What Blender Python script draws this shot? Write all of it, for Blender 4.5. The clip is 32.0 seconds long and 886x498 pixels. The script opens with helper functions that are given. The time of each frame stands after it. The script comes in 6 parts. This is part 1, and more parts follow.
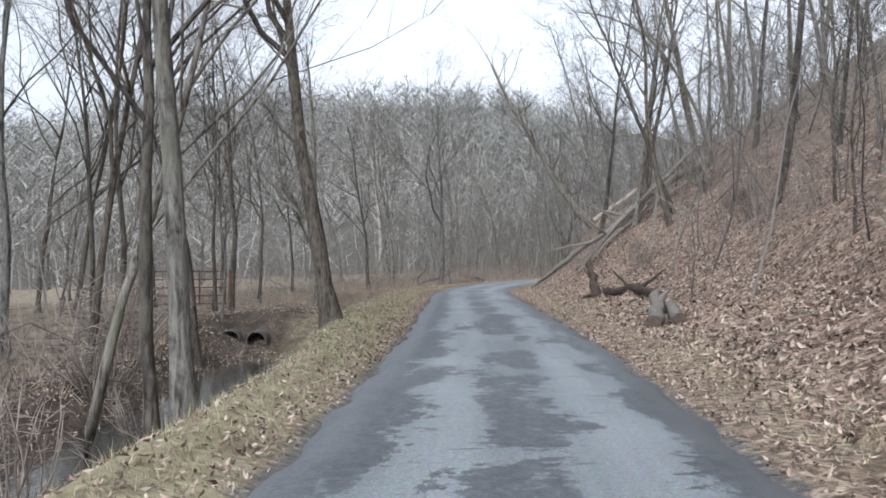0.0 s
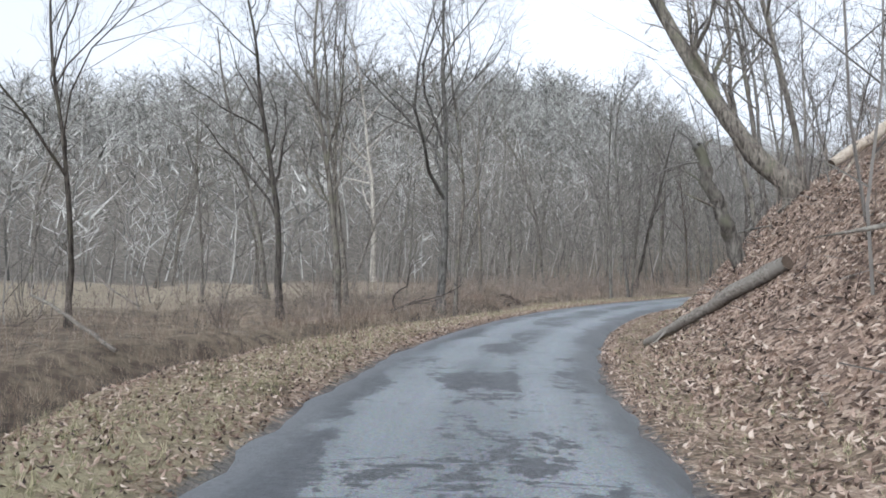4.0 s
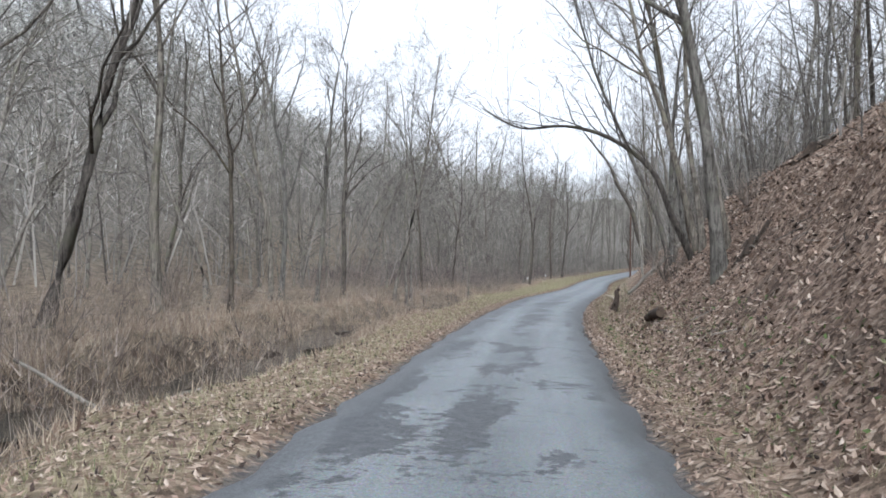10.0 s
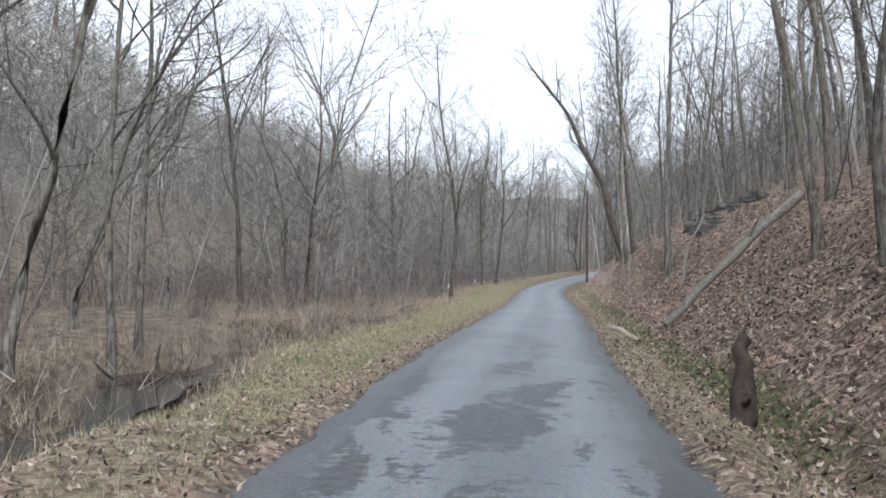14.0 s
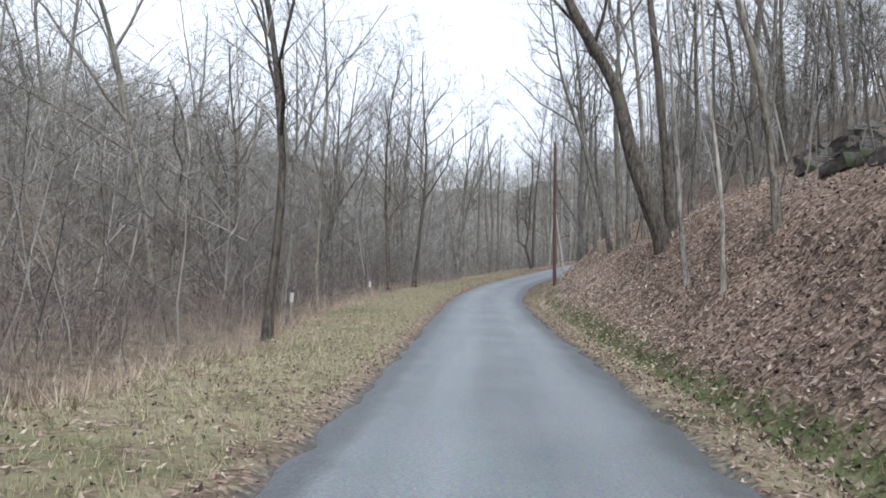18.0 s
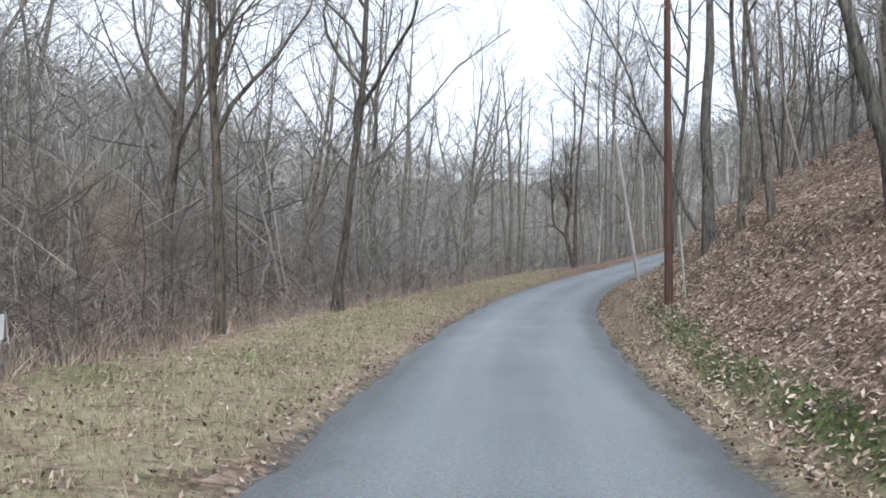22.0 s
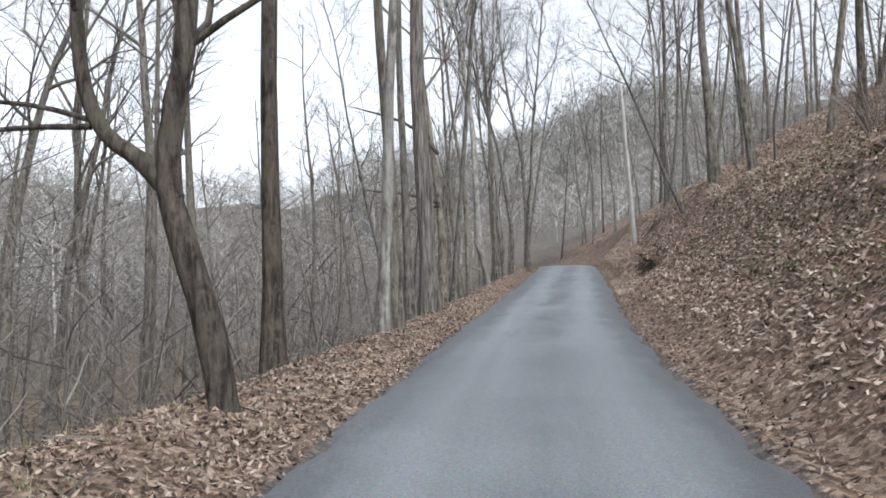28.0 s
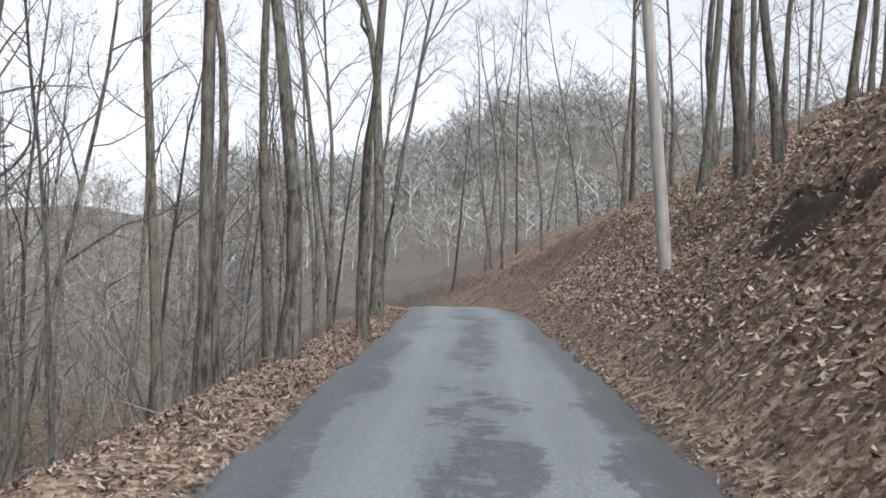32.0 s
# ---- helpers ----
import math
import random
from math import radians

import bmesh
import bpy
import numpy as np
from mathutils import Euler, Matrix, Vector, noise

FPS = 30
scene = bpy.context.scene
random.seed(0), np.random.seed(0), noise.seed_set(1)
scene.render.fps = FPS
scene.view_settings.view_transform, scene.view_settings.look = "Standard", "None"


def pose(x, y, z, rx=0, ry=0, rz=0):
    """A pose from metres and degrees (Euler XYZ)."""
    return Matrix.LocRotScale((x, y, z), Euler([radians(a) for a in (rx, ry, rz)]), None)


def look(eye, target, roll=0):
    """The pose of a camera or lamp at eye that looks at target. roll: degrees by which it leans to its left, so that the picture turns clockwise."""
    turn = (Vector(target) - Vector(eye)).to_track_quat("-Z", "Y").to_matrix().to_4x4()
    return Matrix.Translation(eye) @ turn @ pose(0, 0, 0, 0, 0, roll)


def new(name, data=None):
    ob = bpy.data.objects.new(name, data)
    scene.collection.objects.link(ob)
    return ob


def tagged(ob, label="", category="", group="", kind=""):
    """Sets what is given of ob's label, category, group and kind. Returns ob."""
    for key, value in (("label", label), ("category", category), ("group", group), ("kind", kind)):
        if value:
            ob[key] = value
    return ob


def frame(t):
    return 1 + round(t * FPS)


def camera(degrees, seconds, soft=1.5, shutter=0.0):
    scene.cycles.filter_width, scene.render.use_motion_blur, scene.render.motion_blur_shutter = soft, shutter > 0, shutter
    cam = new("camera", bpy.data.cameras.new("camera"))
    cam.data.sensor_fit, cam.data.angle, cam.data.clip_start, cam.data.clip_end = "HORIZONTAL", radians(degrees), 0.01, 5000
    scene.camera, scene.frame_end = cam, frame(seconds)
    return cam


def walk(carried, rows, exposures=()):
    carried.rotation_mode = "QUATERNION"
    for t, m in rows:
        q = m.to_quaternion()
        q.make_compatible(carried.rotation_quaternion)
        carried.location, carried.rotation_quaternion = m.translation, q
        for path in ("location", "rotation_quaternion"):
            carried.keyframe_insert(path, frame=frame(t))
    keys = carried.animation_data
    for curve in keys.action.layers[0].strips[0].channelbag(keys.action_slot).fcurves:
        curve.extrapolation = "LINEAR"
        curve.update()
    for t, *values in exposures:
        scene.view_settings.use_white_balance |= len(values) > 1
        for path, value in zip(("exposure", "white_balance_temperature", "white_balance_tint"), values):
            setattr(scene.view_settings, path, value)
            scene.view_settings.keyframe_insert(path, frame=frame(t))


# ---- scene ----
# ------------------------------------------------------------------ camera
cam = camera(51.4, 32.0, soft=1.7)
# seconds, place, pitch, roll, yaw
PATH = [
    (0.0, -0.00, -0.00, 1.50, 0.58, 0.28, -0.00),
    (0.5, 0.25, 4.26, 1.47, 0.47, 0.57, -0.62),
    (1.0, 0.49, 8.50, 1.44, 0.58, -0.38, -0.79),
    (1.5, 0.69, 12.70, 1.42, 0.78, -2.20, -0.45),
    (2.0, 0.89, 16.88, 1.41, 1.28, -2.22, 0.68),
    (2.5, 1.07, 21.06, 1.42, 1.87, -1.84, 1.65),
    (3.0, 1.21, 25.25, 1.43, 1.67, -1.55, 2.09),
    (3.5, 1.34, 29.44, 1.43, 1.30, -1.45, 2.22),
    (4.0, 1.45, 33.64, 1.41, 0.89, -1.44, 2.15),
    (4.5, 1.57, 37.86, 1.38, 0.55, -1.28, 1.91),
    (5.0, 1.70, 42.08, 1.35, 0.98, -0.56, 1.51),
    (5.5, 1.89, 46.33, 1.33, 1.35, 0.58, 0.86),
    (6.0, 2.25, 50.62, 1.30, 1.22, 1.26, -0.70),
    (6.5, 2.81, 54.95, 1.26, 0.54, 1.00, -3.33),
    (7.0, 3.64, 59.24, 1.20, 0.58, 1.41, -6.60),
    (7.5, 4.72, 63.49, 1.17, 0.80, 1.82, -10.11),
    (8.0, 5.99, 67.68, 1.16, 1.10, 0.79, -13.71),
    (8.5, 7.45, 71.76, 1.19, 1.55, -0.95, -17.18),
    (9.0, 9.10, 75.70, 1.23, 1.72, -2.52, -20.48),
    (9.5, 10.86, 79.50, 1.26, 1.65, -2.71, -23.26),
    (10.0, 12.72, 83.14, 1.27, 1.44, -1.96, -25.43),
    (10.5, 14.65, 86.66, 1.27, 1.26, -0.86, -26.81),
    (11.0, 16.65, 90.11, 1.24, 1.16, -0.67, -27.61),
    (11.5, 18.67, 93.50, 1.22, 1.08, -1.72, -28.29),
    (12.0, 20.73, 96.83, 1.23, 1.37, -2.39, -28.93),
    (12.5, 22.80, 100.14, 1.27, 1.44, -1.98, -29.29),
    (13.0, 24.88, 103.45, 1.34, 1.60, -2.18, -29.56),
    (13.5, 27.00, 106.76, 1.39, 1.54, -2.24, -29.74),
    (14.0, 29.19, 110.09, 1.44, 1.82, -1.69, -29.95),
    (14.5, 31.42, 113.43, 1.47, 1.87, -0.98, -30.30),
    (15.0, 33.70, 116.77, 1.51, 1.85, -0.29, -30.79),
    (15.5, 36.02, 120.10, 1.53, 1.83, 0.18, -31.44),
    (16.0, 38.39, 123.42, 1.55, 1.61, -0.02, -32.27),
    (16.5, 40.80, 126.73, 1.57, 1.97, -0.43, -32.96),
    (17.0, 43.23, 130.03, 1.59, 1.99, -0.95, -33.49),
    (17.5, 45.65, 133.33, 1.62, 2.02, -1.01, -33.75),
    (18.0, 48.05, 136.63, 1.65, 1.83, -1.64, -33.84),
    (18.5, 50.48, 139.89, 1.66, 1.54, -2.24, -33.84),
    (19.0, 52.90, 143.20, 1.67, 1.16, -2.69, -33.73),
    (19.5, 55.39, 146.50, 1.67, 1.03, -2.80, -33.58),
    (20.0, 57.82, 149.89, 1.68, 1.27, -2.79, -33.53),
    (20.5, 60.29, 153.30, 1.72, 1.45, -2.37, -33.49),
    (21.0, 62.80, 156.73, 1.77, 1.66, -1.86, -33.32),
    (21.5, 65.33, 160.17, 1.82, 1.76, -1.74, -33.13),
    (22.0, 67.85, 163.60, 1.88, 1.96, -1.30, -32.87),
    (22.5, 70.38, 167.04, 1.93, 1.90, -0.82, -32.70),
    (23.0, 72.95, 170.45, 1.97, 1.81, -0.29, -32.93),
    (23.5, 75.57, 173.82, 2.02, 2.08, 0.35, -33.54),
    (24.0, 78.25, 177.13, 2.11, 2.65, 0.80, -34.41),
    (24.5, 80.96, 180.40, 2.24, 3.27, 0.22, -35.70),
    (25.0, 83.72, 183.64, 2.40, 3.62, -0.46, -37.24),
    (25.5, 86.56, 186.82, 2.57, 3.75, -0.92, -38.78),
    (26.0, 89.51, 189.95, 2.76, 3.69, -1.00, -40.27),
    (26.5, 92.57, 193.02, 2.95, 3.51, -0.60, -41.70),
    (27.0, 95.76, 196.04, 3.16, 3.77, 0.40, -43.14),
    (27.5, 99.09, 198.98, 3.39, 4.02, 1.13, -44.80),
    (28.0, 102.50, 201.82, 3.65, 4.33, 1.43, -46.65),
    (28.5, 105.90, 204.52, 3.91, 4.45, 1.79, -48.51),
    (29.0, 109.23, 207.12, 4.17, 4.63, 1.75, -50.29),
    (29.5, 112.53, 209.60, 4.43, 4.97, 0.40, -51.69),
    (30.0, 115.79, 211.94, 4.71, 5.17, -1.12, -52.40),
    (30.5, 118.96, 214.19, 4.99, 6.04, -1.46, -52.45),
    (31.0, 122.09, 216.36, 5.30, 6.20, -1.52, -52.80),
    (31.5, 125.21, 218.50, 5.67, 6.31, -1.15, -53.25),
    (32.0, 128.39, 220.62, 6.01, 5.67, -0.29, -53.53),
]
walk(cam, [(t, pose(x, y, z, 90 + p, r, w)) for t, x, y, z, p, r, w in PATH], [(0.0, 0.84, 5740, 9), (3.0, 0.88, 5740, 9), (6.0, 0.82, 5740, 9), (8.0, 0.90, 5760, 9), (11.0, 1.04, 5780, 9), (15.0, 0.98, 5760, 9), (19.0, 0.96, 5760, 9), (24.0, 1.04, 5800, 9), (28.0, 0.98, 5950, 10), (32.0, 0.92, 6050, 11)])

# ------------------------------------------------------------------ sky and light: an overcast winter day
world = bpy.data.worlds.new("overcast_sky")
scene.world = world
world.use_nodes = True
wn, wl = world.node_tree.nodes, world.node_tree.links
wn.clear()
sky = wn.new("ShaderNodeTexSky")
sky.sky_type = "NISHITA"
sky.sun_disc = False
sky.sun_elevation, sky.sun_rotation = radians(38), radians(200)
sky.air_density, sky.dust_density = 1.0, 4.0
grey = wn.new("ShaderNodeHueSaturation")
grey.inputs["Saturation"].default_value = 0.05
back = wn.new("ShaderNodeBackground")
back.inputs["Strength"].default_value = 0.15
wout = wn.new("ShaderNodeOutputWorld")
wl.new(sky.outputs["Color"], grey.inputs["Color"])
wl.new(grey.outputs["Color"], back.inputs["Color"])
wl.new(back.outputs["Background"], wout.inputs["Surface"])

sun = new("sun", bpy.data.lights.new("sun", "SUN"))
sun.data.energy, sun.data.angle, sun.data.color = 0.6, radians(25), (1.0, 0.97, 0.93)
sun.matrix_world = look((0, 0, 60), (20, 60, 0))

# ------------------------------------------------------------------ materials


class Mat:
    """A node material with a Principled shader and short helpers."""

    def __init__(self, name, rough=0.9, spec=0.3):
        self.m = bpy.data.materials.new(name)
        self.m.use_nodes = True
        self.n, self.l = self.m.node_tree.nodes, self.m.node_tree.links
        self.b = self.n["Principled BSDF"]
        self.b.inputs["Roughness"].default_value = rough
        self.b.inputs["Specular IOR Level"].default_value = spec

    def coords(self, kind="Object", scale=(1, 1, 1)):
        c, m = self.n.new("ShaderNodeTexCoord"), self.n.new("ShaderNodeMapping")
        m.inputs["Scale"].default_value = scale
        self.l.new(c.outputs[kind], m.inputs["Vector"])
        return m.outputs["Vector"]

    def noise(self, vec, scale, detail=4.0, rough=0.55, distort=0.0):
        t = self.n.new("ShaderNodeTexNoise")
        t.inputs["Scale"].default_value, t.inputs["Detail"].default_value = scale, detail
        t.inputs["Roughness"].default_value, t.inputs["Distortion"].default_value = rough, distort
        self.l.new(vec, t.inputs["Vector"])
        return t.outputs["Fac"]

    def voronoi(self, vec, scale, out="Color", feature="F1"):
        t = self.n.new("ShaderNodeTexVoronoi")
        t.feature = feature
        t.inputs["Scale"].default_value = scale
        self.l.new(vec, t.inputs["Vector"])
        return t.outputs[out]

    def ramp(self, fac, stops, ease="LINEAR"):
        r = self.n.new("ShaderNodeValToRGB")
        r.color_ramp.interpolation = ease
        e = r.color_ramp.elements
        while len(e) < len(stops):
            e.new(0.5)
        for k, (p, c) in zip(e, stops):
            k.position = p
            k.color = (*c, 1) if isinstance(c, tuple) else (c, c, c, 1)
        self.l.new(fac, r.inputs["Fac"])
        return r.outputs["Color"]

    def mix(self, fac, a, b, kind="MIX"):
        x = self.n.new("ShaderNodeMix")
        x.data_type, x.blend_type = "RGBA", kind
        for sock, v in ((x.inputs["Factor"], fac), (x.inputs["A"], a), (x.inputs["B"], b)):
            if hasattr(v, "is_output"):
                self.l.new(v, sock)
            elif isinstance(v, tuple):
                sock.default_value = (*v, 1)
            else:
                sock.default_value = v
        return x.outputs["Result"]

    def maths(self, op, a, b=0.0):
        x = self.n.new("ShaderNodeMath")
        x.operation = op
        for sock, v in ((x.inputs[0], a), (x.inputs[1], b)):
            if hasattr(v, "is_output"):
                self.l.new(v, sock)
            else:
                sock.default_value = v
        return x.outputs[0]

    def step(self, v, lo, hi):
        x = self.n.new("ShaderNodeMapRange")
        x.interpolation_type = "SMOOTHSTEP"
        x.inputs["From Min"].default_value, x.inputs["From Max"].default_value = lo, hi
        self.l.new(v, x.inputs["Value"])
        return x.outputs["Result"]

    def split(self, vec):
        x = self.n.new("ShaderNodeSeparateXYZ")
        self.l.new(vec, x.inputs[0])
        return x.outputs

    def rand(self):
        return self.n.new("ShaderNodeObjectInfo").outputs["Random"]

    def island(self):
        return self.n.new("ShaderNodeNewGeometry").outputs["Random Per Island"]

    def color(self, c):
        if isinstance(c, tuple):
            self.b.inputs["Base Color"].default_value = (*c, 1)
        else:
            self.l.new(c, self.b.inputs["Base Color"])
        return self

    def rough(self, r):
        self.l.new(r, self.b.inputs["Roughness"])
        return self

    def bump(self, h, strength=0.4, dist=0.02):
        x = self.n.new("ShaderNodeBump")
        x.inputs["Strength"].default_value, x.inputs["Distance"].default_value = strength, dist
        self.l.new(h, x.inputs["Height"])
        self.l.new(x.outputs["Normal"], self.b.inputs["Normal"])
        return self


def bark_material(name, dark, light, moss=0.0, scale=1.0):
    m = Mat(name, 0.95, 0.15)
    v = m.coords("Object", (14 * scale, 14 * scale, 2.2 * scale))
    ridge = m.noise(v, 1.0, 6, 0.65, 0.6)
    blot = m.noise(m.coords("Object"), 1.3, 3)
    patch = m.noise(m.coords("Object", (5, 5, 3)), 1.0, 4, 0.7, 1.2)
    c = m.ramp(m.maths("ADD", m.maths("MULTIPLY", ridge, 0.6), m.maths("MULTIPLY", patch, 0.4)), [(0.40, dark), (0.60, light)])
    c = m.mix(m.step(blot, 0.45, 0.75), c, tuple(0.5 * (a + b) * 1.25 for a, b in zip(dark, light)))
    if moss:
        c = m.mix(m.maths("MULTIPLY", m.step(blot, 0.52, 0.7), moss), c, (0.10, 0.12, 0.05))
    hue = m.mix(m.rand(), (0.82, 0.84, 0.86), (1.15, 1.1, 1.02))
    m.color(m.mix(1.0, c, hue, "MULTIPLY")).bump(m.maths("ADD", ridge, m.maths("MULTIPLY", patch, 0.5)), 1.0, 0.05)
    return m.m


M_BARK = bark_material("grey_brown_bark", (0.045, 0.040, 0.035), (0.230, 0.212, 0.188), 0.35)
M_BARK_DARK = bark_material("dark_bark", (0.026, 0.022, 0.019), (0.135, 0.117, 0.100), 0.25)
M_BARK_PALE = bark_material("pale_sycamore_bark", (0.11, 0.10, 0.088), (0.40, 0.38, 0.345), 0.0, 0.6)
m = Mat("shaggy_bark", 0.95, 0.15)
strip = m.noise(m.coords("Object", (26, 26, 1.1)), 1.0, 5, 0.6, 0.8)
plate = m.noise(m.coords("Object", (7, 7, 1.6)), 1.0, 4, 0.6, 0.5)
m.color(m.mix(0.4, m.ramp(strip, [(0.40, (0.045, 0.038, 0.032)), (0.50, (0.19, 0.17, 0.147)), (0.62, (0.36, 0.335, 0.30))]), m.ramp(plate, [(0.35, (0.06, 0.052, 0.045)), (0.65, (0.33, 0.305, 0.27))])))
m.bump(m.maths("ADD", strip, plate), 1.0, 0.12)
M_BARK_SHAG = m.m


def twig_material(name, a, b):
    m = Mat(name, 0.95, 0.1)
    m.color(m.ramp(m.island(), [(0.0, tuple(0.6 * k for k in a)), (0.5, tuple(0.62 * p + 0.38 * q for p, q in zip(a, b))), (1.0, tuple(1.12 * k for k in b))]))
    return m.m


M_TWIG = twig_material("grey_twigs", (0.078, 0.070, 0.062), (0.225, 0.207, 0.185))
# paler than near twigs: distance haze is put into this colour
M_FAR = twig_material("haze_paled_wood", (0.140, 0.136, 0.124), (0.455, 0.441, 0.404))
M_THICKET = twig_material("grey_brown_thicket", (0.092, 0.084, 0.075), (0.290, 0.268, 0.240))
M_BRUSH = twig_material("brown_brush", (0.120, 0.097, 0.084), (0.290, 0.243, 0.205))

# road: weathered chip-seal, damp patches along the first stretch, even grey further on
m = Mat("worn_asphalt", 0.75, 0.4)
uv = m.coords("UV")
side, along, _ = m.split(uv)
stretch = m.coords("UV", (1.0, 0.42, 1.0))
wet = m.noise(stretch, 0.80, 9, 0.66, 0.5)
rip = m.noise(m.coords("UV", (0.9, 1.5, 1.0)), 3.4, 7, 0.75)
lane = m.maths("ABSOLUTE", m.maths("SUBTRACT", m.maths("ABSOLUTE", m.maths("SUBTRACT", side, 0.1)), 0.78))
track = m.step(lane, 0.62, 0.10)                     # wheel tracks are polished and paler
wetness = m.maths("ADD", wet, m.maths("MULTIPLY", m.maths("SUBTRACT", rip, 0.5), 0.42))
wetness = m.maths("SUBTRACT", wetness, m.maths("MULTIPLY", track, 0.10))
wetness = m.maths("ADD", wetness, m.maths("MULTIPLY", m.step(side, -1.05, -1.5), 0.07))
wetness = m.maths("SUBTRACT", wetness, m.maths("MULTIPLY", m.step(along, 24.0, 60.0), 0.035))
patchy = m.step(wetness, 0.458, 0.488)
early = m.step(along, 146.0, 128.0)
late = m.maths("MULTIPLY", m.step(along, 246.0, 258.0), 0.8)
patchy = m.maths("MULTIPLY", patchy, m.maths("MAXIMUM", early, late))
dash = m.noise(m.coords("UV", (1.6, 6.5, 1.0)), 1.0, 5, 0.62)
patchy = m.maths("MAXIMUM", patchy, m.maths("MULTIPLY", m.step(dash, 0.615, 0.645), m.maths("MULTIPLY", early, 0.8)))
edge = m.step(m.maths("ADD", m.maths("ABSOLUTE", side), m.maths("MULTIPLY", m.noise(uv, 1.1, 4), 0.7)), 1.68, 2.0)
chips = m.voronoi(uv, 85.0, "Color")
grit = m.noise(uv, 60.0, 3, 0.7)
blot = m.noise(uv, 0.35, 4)
base = m.mix(m.step(blot, 0.35, 0.7), (0.197, 0.215, 0.227), (0.264, 0.284, 0.297))
base = m.mix(m.maths("MULTIPLY", track, 0.55), base, (0.318, 0.340, 0.352))
base = m.mix(0.45, base, m.mix(1.0, base, chips, "MULTIPLY"))
damp = m.mix(m.step(m.noise(uv, 7.0, 5, 0.7), 0.35, 0.68), (0.040, 0.043, 0.048), (0.088, 0.093, 0.100))
base = m.mix(m.maths("MULTIPLY", patchy, 0.9), base, damp)
base = m.mix(m.maths("MULTIPLY", edge, 0.75), base, (0.100, 0.102, 0.106))
rim = m.step(m.maths("ADD", side, m.maths("MULTIPLY", m.noise(uv, 1.7, 5, 0.65), 0.75)), -0.98, -1.28)
base = m.mix(m.maths("MULTIPLY", rim, 0.62), base, m.mix(m.voronoi(uv, 28.0, "Color"), (0.075, 0.080, 0.088), (0.185, 0.195, 0.205)))
base = m.mix(1.0, base, m.ramp(grit, [(0.3, 0.58), (0.7, 1.40)]), "MULTIPLY")
base = m.mix(1.0, base, m.ramp(m.noise(uv, 21.0, 4, 0.8), [(0.32, 0.74), (0.68, 1.24)]), "MULTIPLY")
base = m.mix(1.0, base, m.ramp(m.noise(m.coords("UV", (2.6, 0.12, 1.0)), 1.0, 4, 0.6), [(0.3, 0.88), (0.7, 1.10)]), "MULTIPLY")
m.color(base)
m.rough(m.mix(m.maths("MULTIPLY", patchy, 0.4), (0.52, 0.52, 0.52), (0.38, 0.38, 0.38)))
m.bump(m.maths("ADD", grit, m.maths("MULTIPLY", m.voronoi(uv, 60.0, "Distance"), 0.6)), 0.35, 0.012)
M_ROAD = m.m

# ground: leaf litter, grassy shoulders, bare mud near the stream
m = Mat("leaf_litter_and_grass", 0.95, 0.12)
uv = m.coords("UV")
side, along, _ = m.split(uv)
ob = m.coords("Object")
n1, n2, n3 = m.noise(ob, 0.35, 4), m.noise(ob, 2.2, 5, 0.65), m.noise(ob, 9.0, 4, 0.7)
cells = m.voronoi(ob, 11.5, "Color")
tone = m.split(cells)[0]
small = m.split(m.voronoi(ob, 25.0, "Color"))[1]
leaf = m.ramp(m.maths("ADD", m.maths("MULTIPLY", tone, 0.72), m.maths("MULTIPLY", small, 0.28)), [(0.08, (0.034, 0.025, 0.021)), (0.32, (0.120, 0.085, 0.067)), (0.58, (0.285, 0.208, 0.160)), (0.80, (0.415, 0.325, 0.258)), (0.95, (0.560, 0.465, 0.385))])
leaf = m.mix(0.28, leaf, m.ramp(n3, [(0.25, (0.10, 0.072, 0.056)), (0.55, (0.27, 0.195, 0.148)), (0.8, (0.43, 0.345, 0.275))]))
mud = m.ramp(n2, [(0.3, (0.034, 0.028, 0.023)), (0.7, (0.115, 0.090, 0.070))])
straw = m.ramp(n2, [(0.25, (0.150, 0.130, 0.080)), (0.5, (0.285, 0.250, 0.160)), (0.8, (0.405, 0.358, 0.240))])
green = m.ramp(n3, [(0.3, (0.085, 0.095, 0.042)), (0.7, (0.215, 0.212, 0.105))])
grass = m.mix(m.step(n1, 0.46, 0.68), straw, green)
wide = m.maths("ADD", side, m.maths("MULTIPLY", m.maths("SUBTRACT", n2, 0.5), 1.1))
wob = m.maths("ADD", side, m.maths("MULTIPLY", m.maths("SUBTRACT", n1, 0.5), 2.2))
left_grass = m.maths("MULTIPLY", m.step(wob, -5.6, -4.4), m.step(wob, -1.6, -2.6))
right_grass = m.maths("MULTIPLY", m.step(wob, 3.9, 3.0), m.step(wob, 1.4, 2.0))
late_cut = m.step(along, 238.0, 227.0)
gr = m.maths("MULTIPLY", m.maths("MAXIMUM", left_grass, m.maths("MULTIPLY", right_grass, m.maths("ADD", 0.25, m.maths("MULTIPLY", m.step(along, 118.0, 132.0), 0.5)))), m.maths("ADD", m.maths("MULTIPLY", late_cut, 0.9), 0.1))
gr = m.maths("MULTIPLY", gr, m.step(n2, 0.30, 0.58))
leafy = m.maths("MULTIPLY", m.step(along, 38.0, 46.0), m.step(along, 136.0, 120.0))
gr = m.maths("MULTIPLY", gr, m.maths("SUBTRACT", 1.0, m.maths("MULTIPLY", leafy, 0.55)))
flat = m.step(wob, -5.0, -7.0)
meadow = m.mix(m.step(n2, 0.35, 0.7), (0.125, 0.098, 0.076), (0.285, 0.235, 0.170))
mould = m.ramp(n2, [(0.3, (0.100, 0.090, 0.078)), (0.7, (0.215, 0.198, 0.172))])
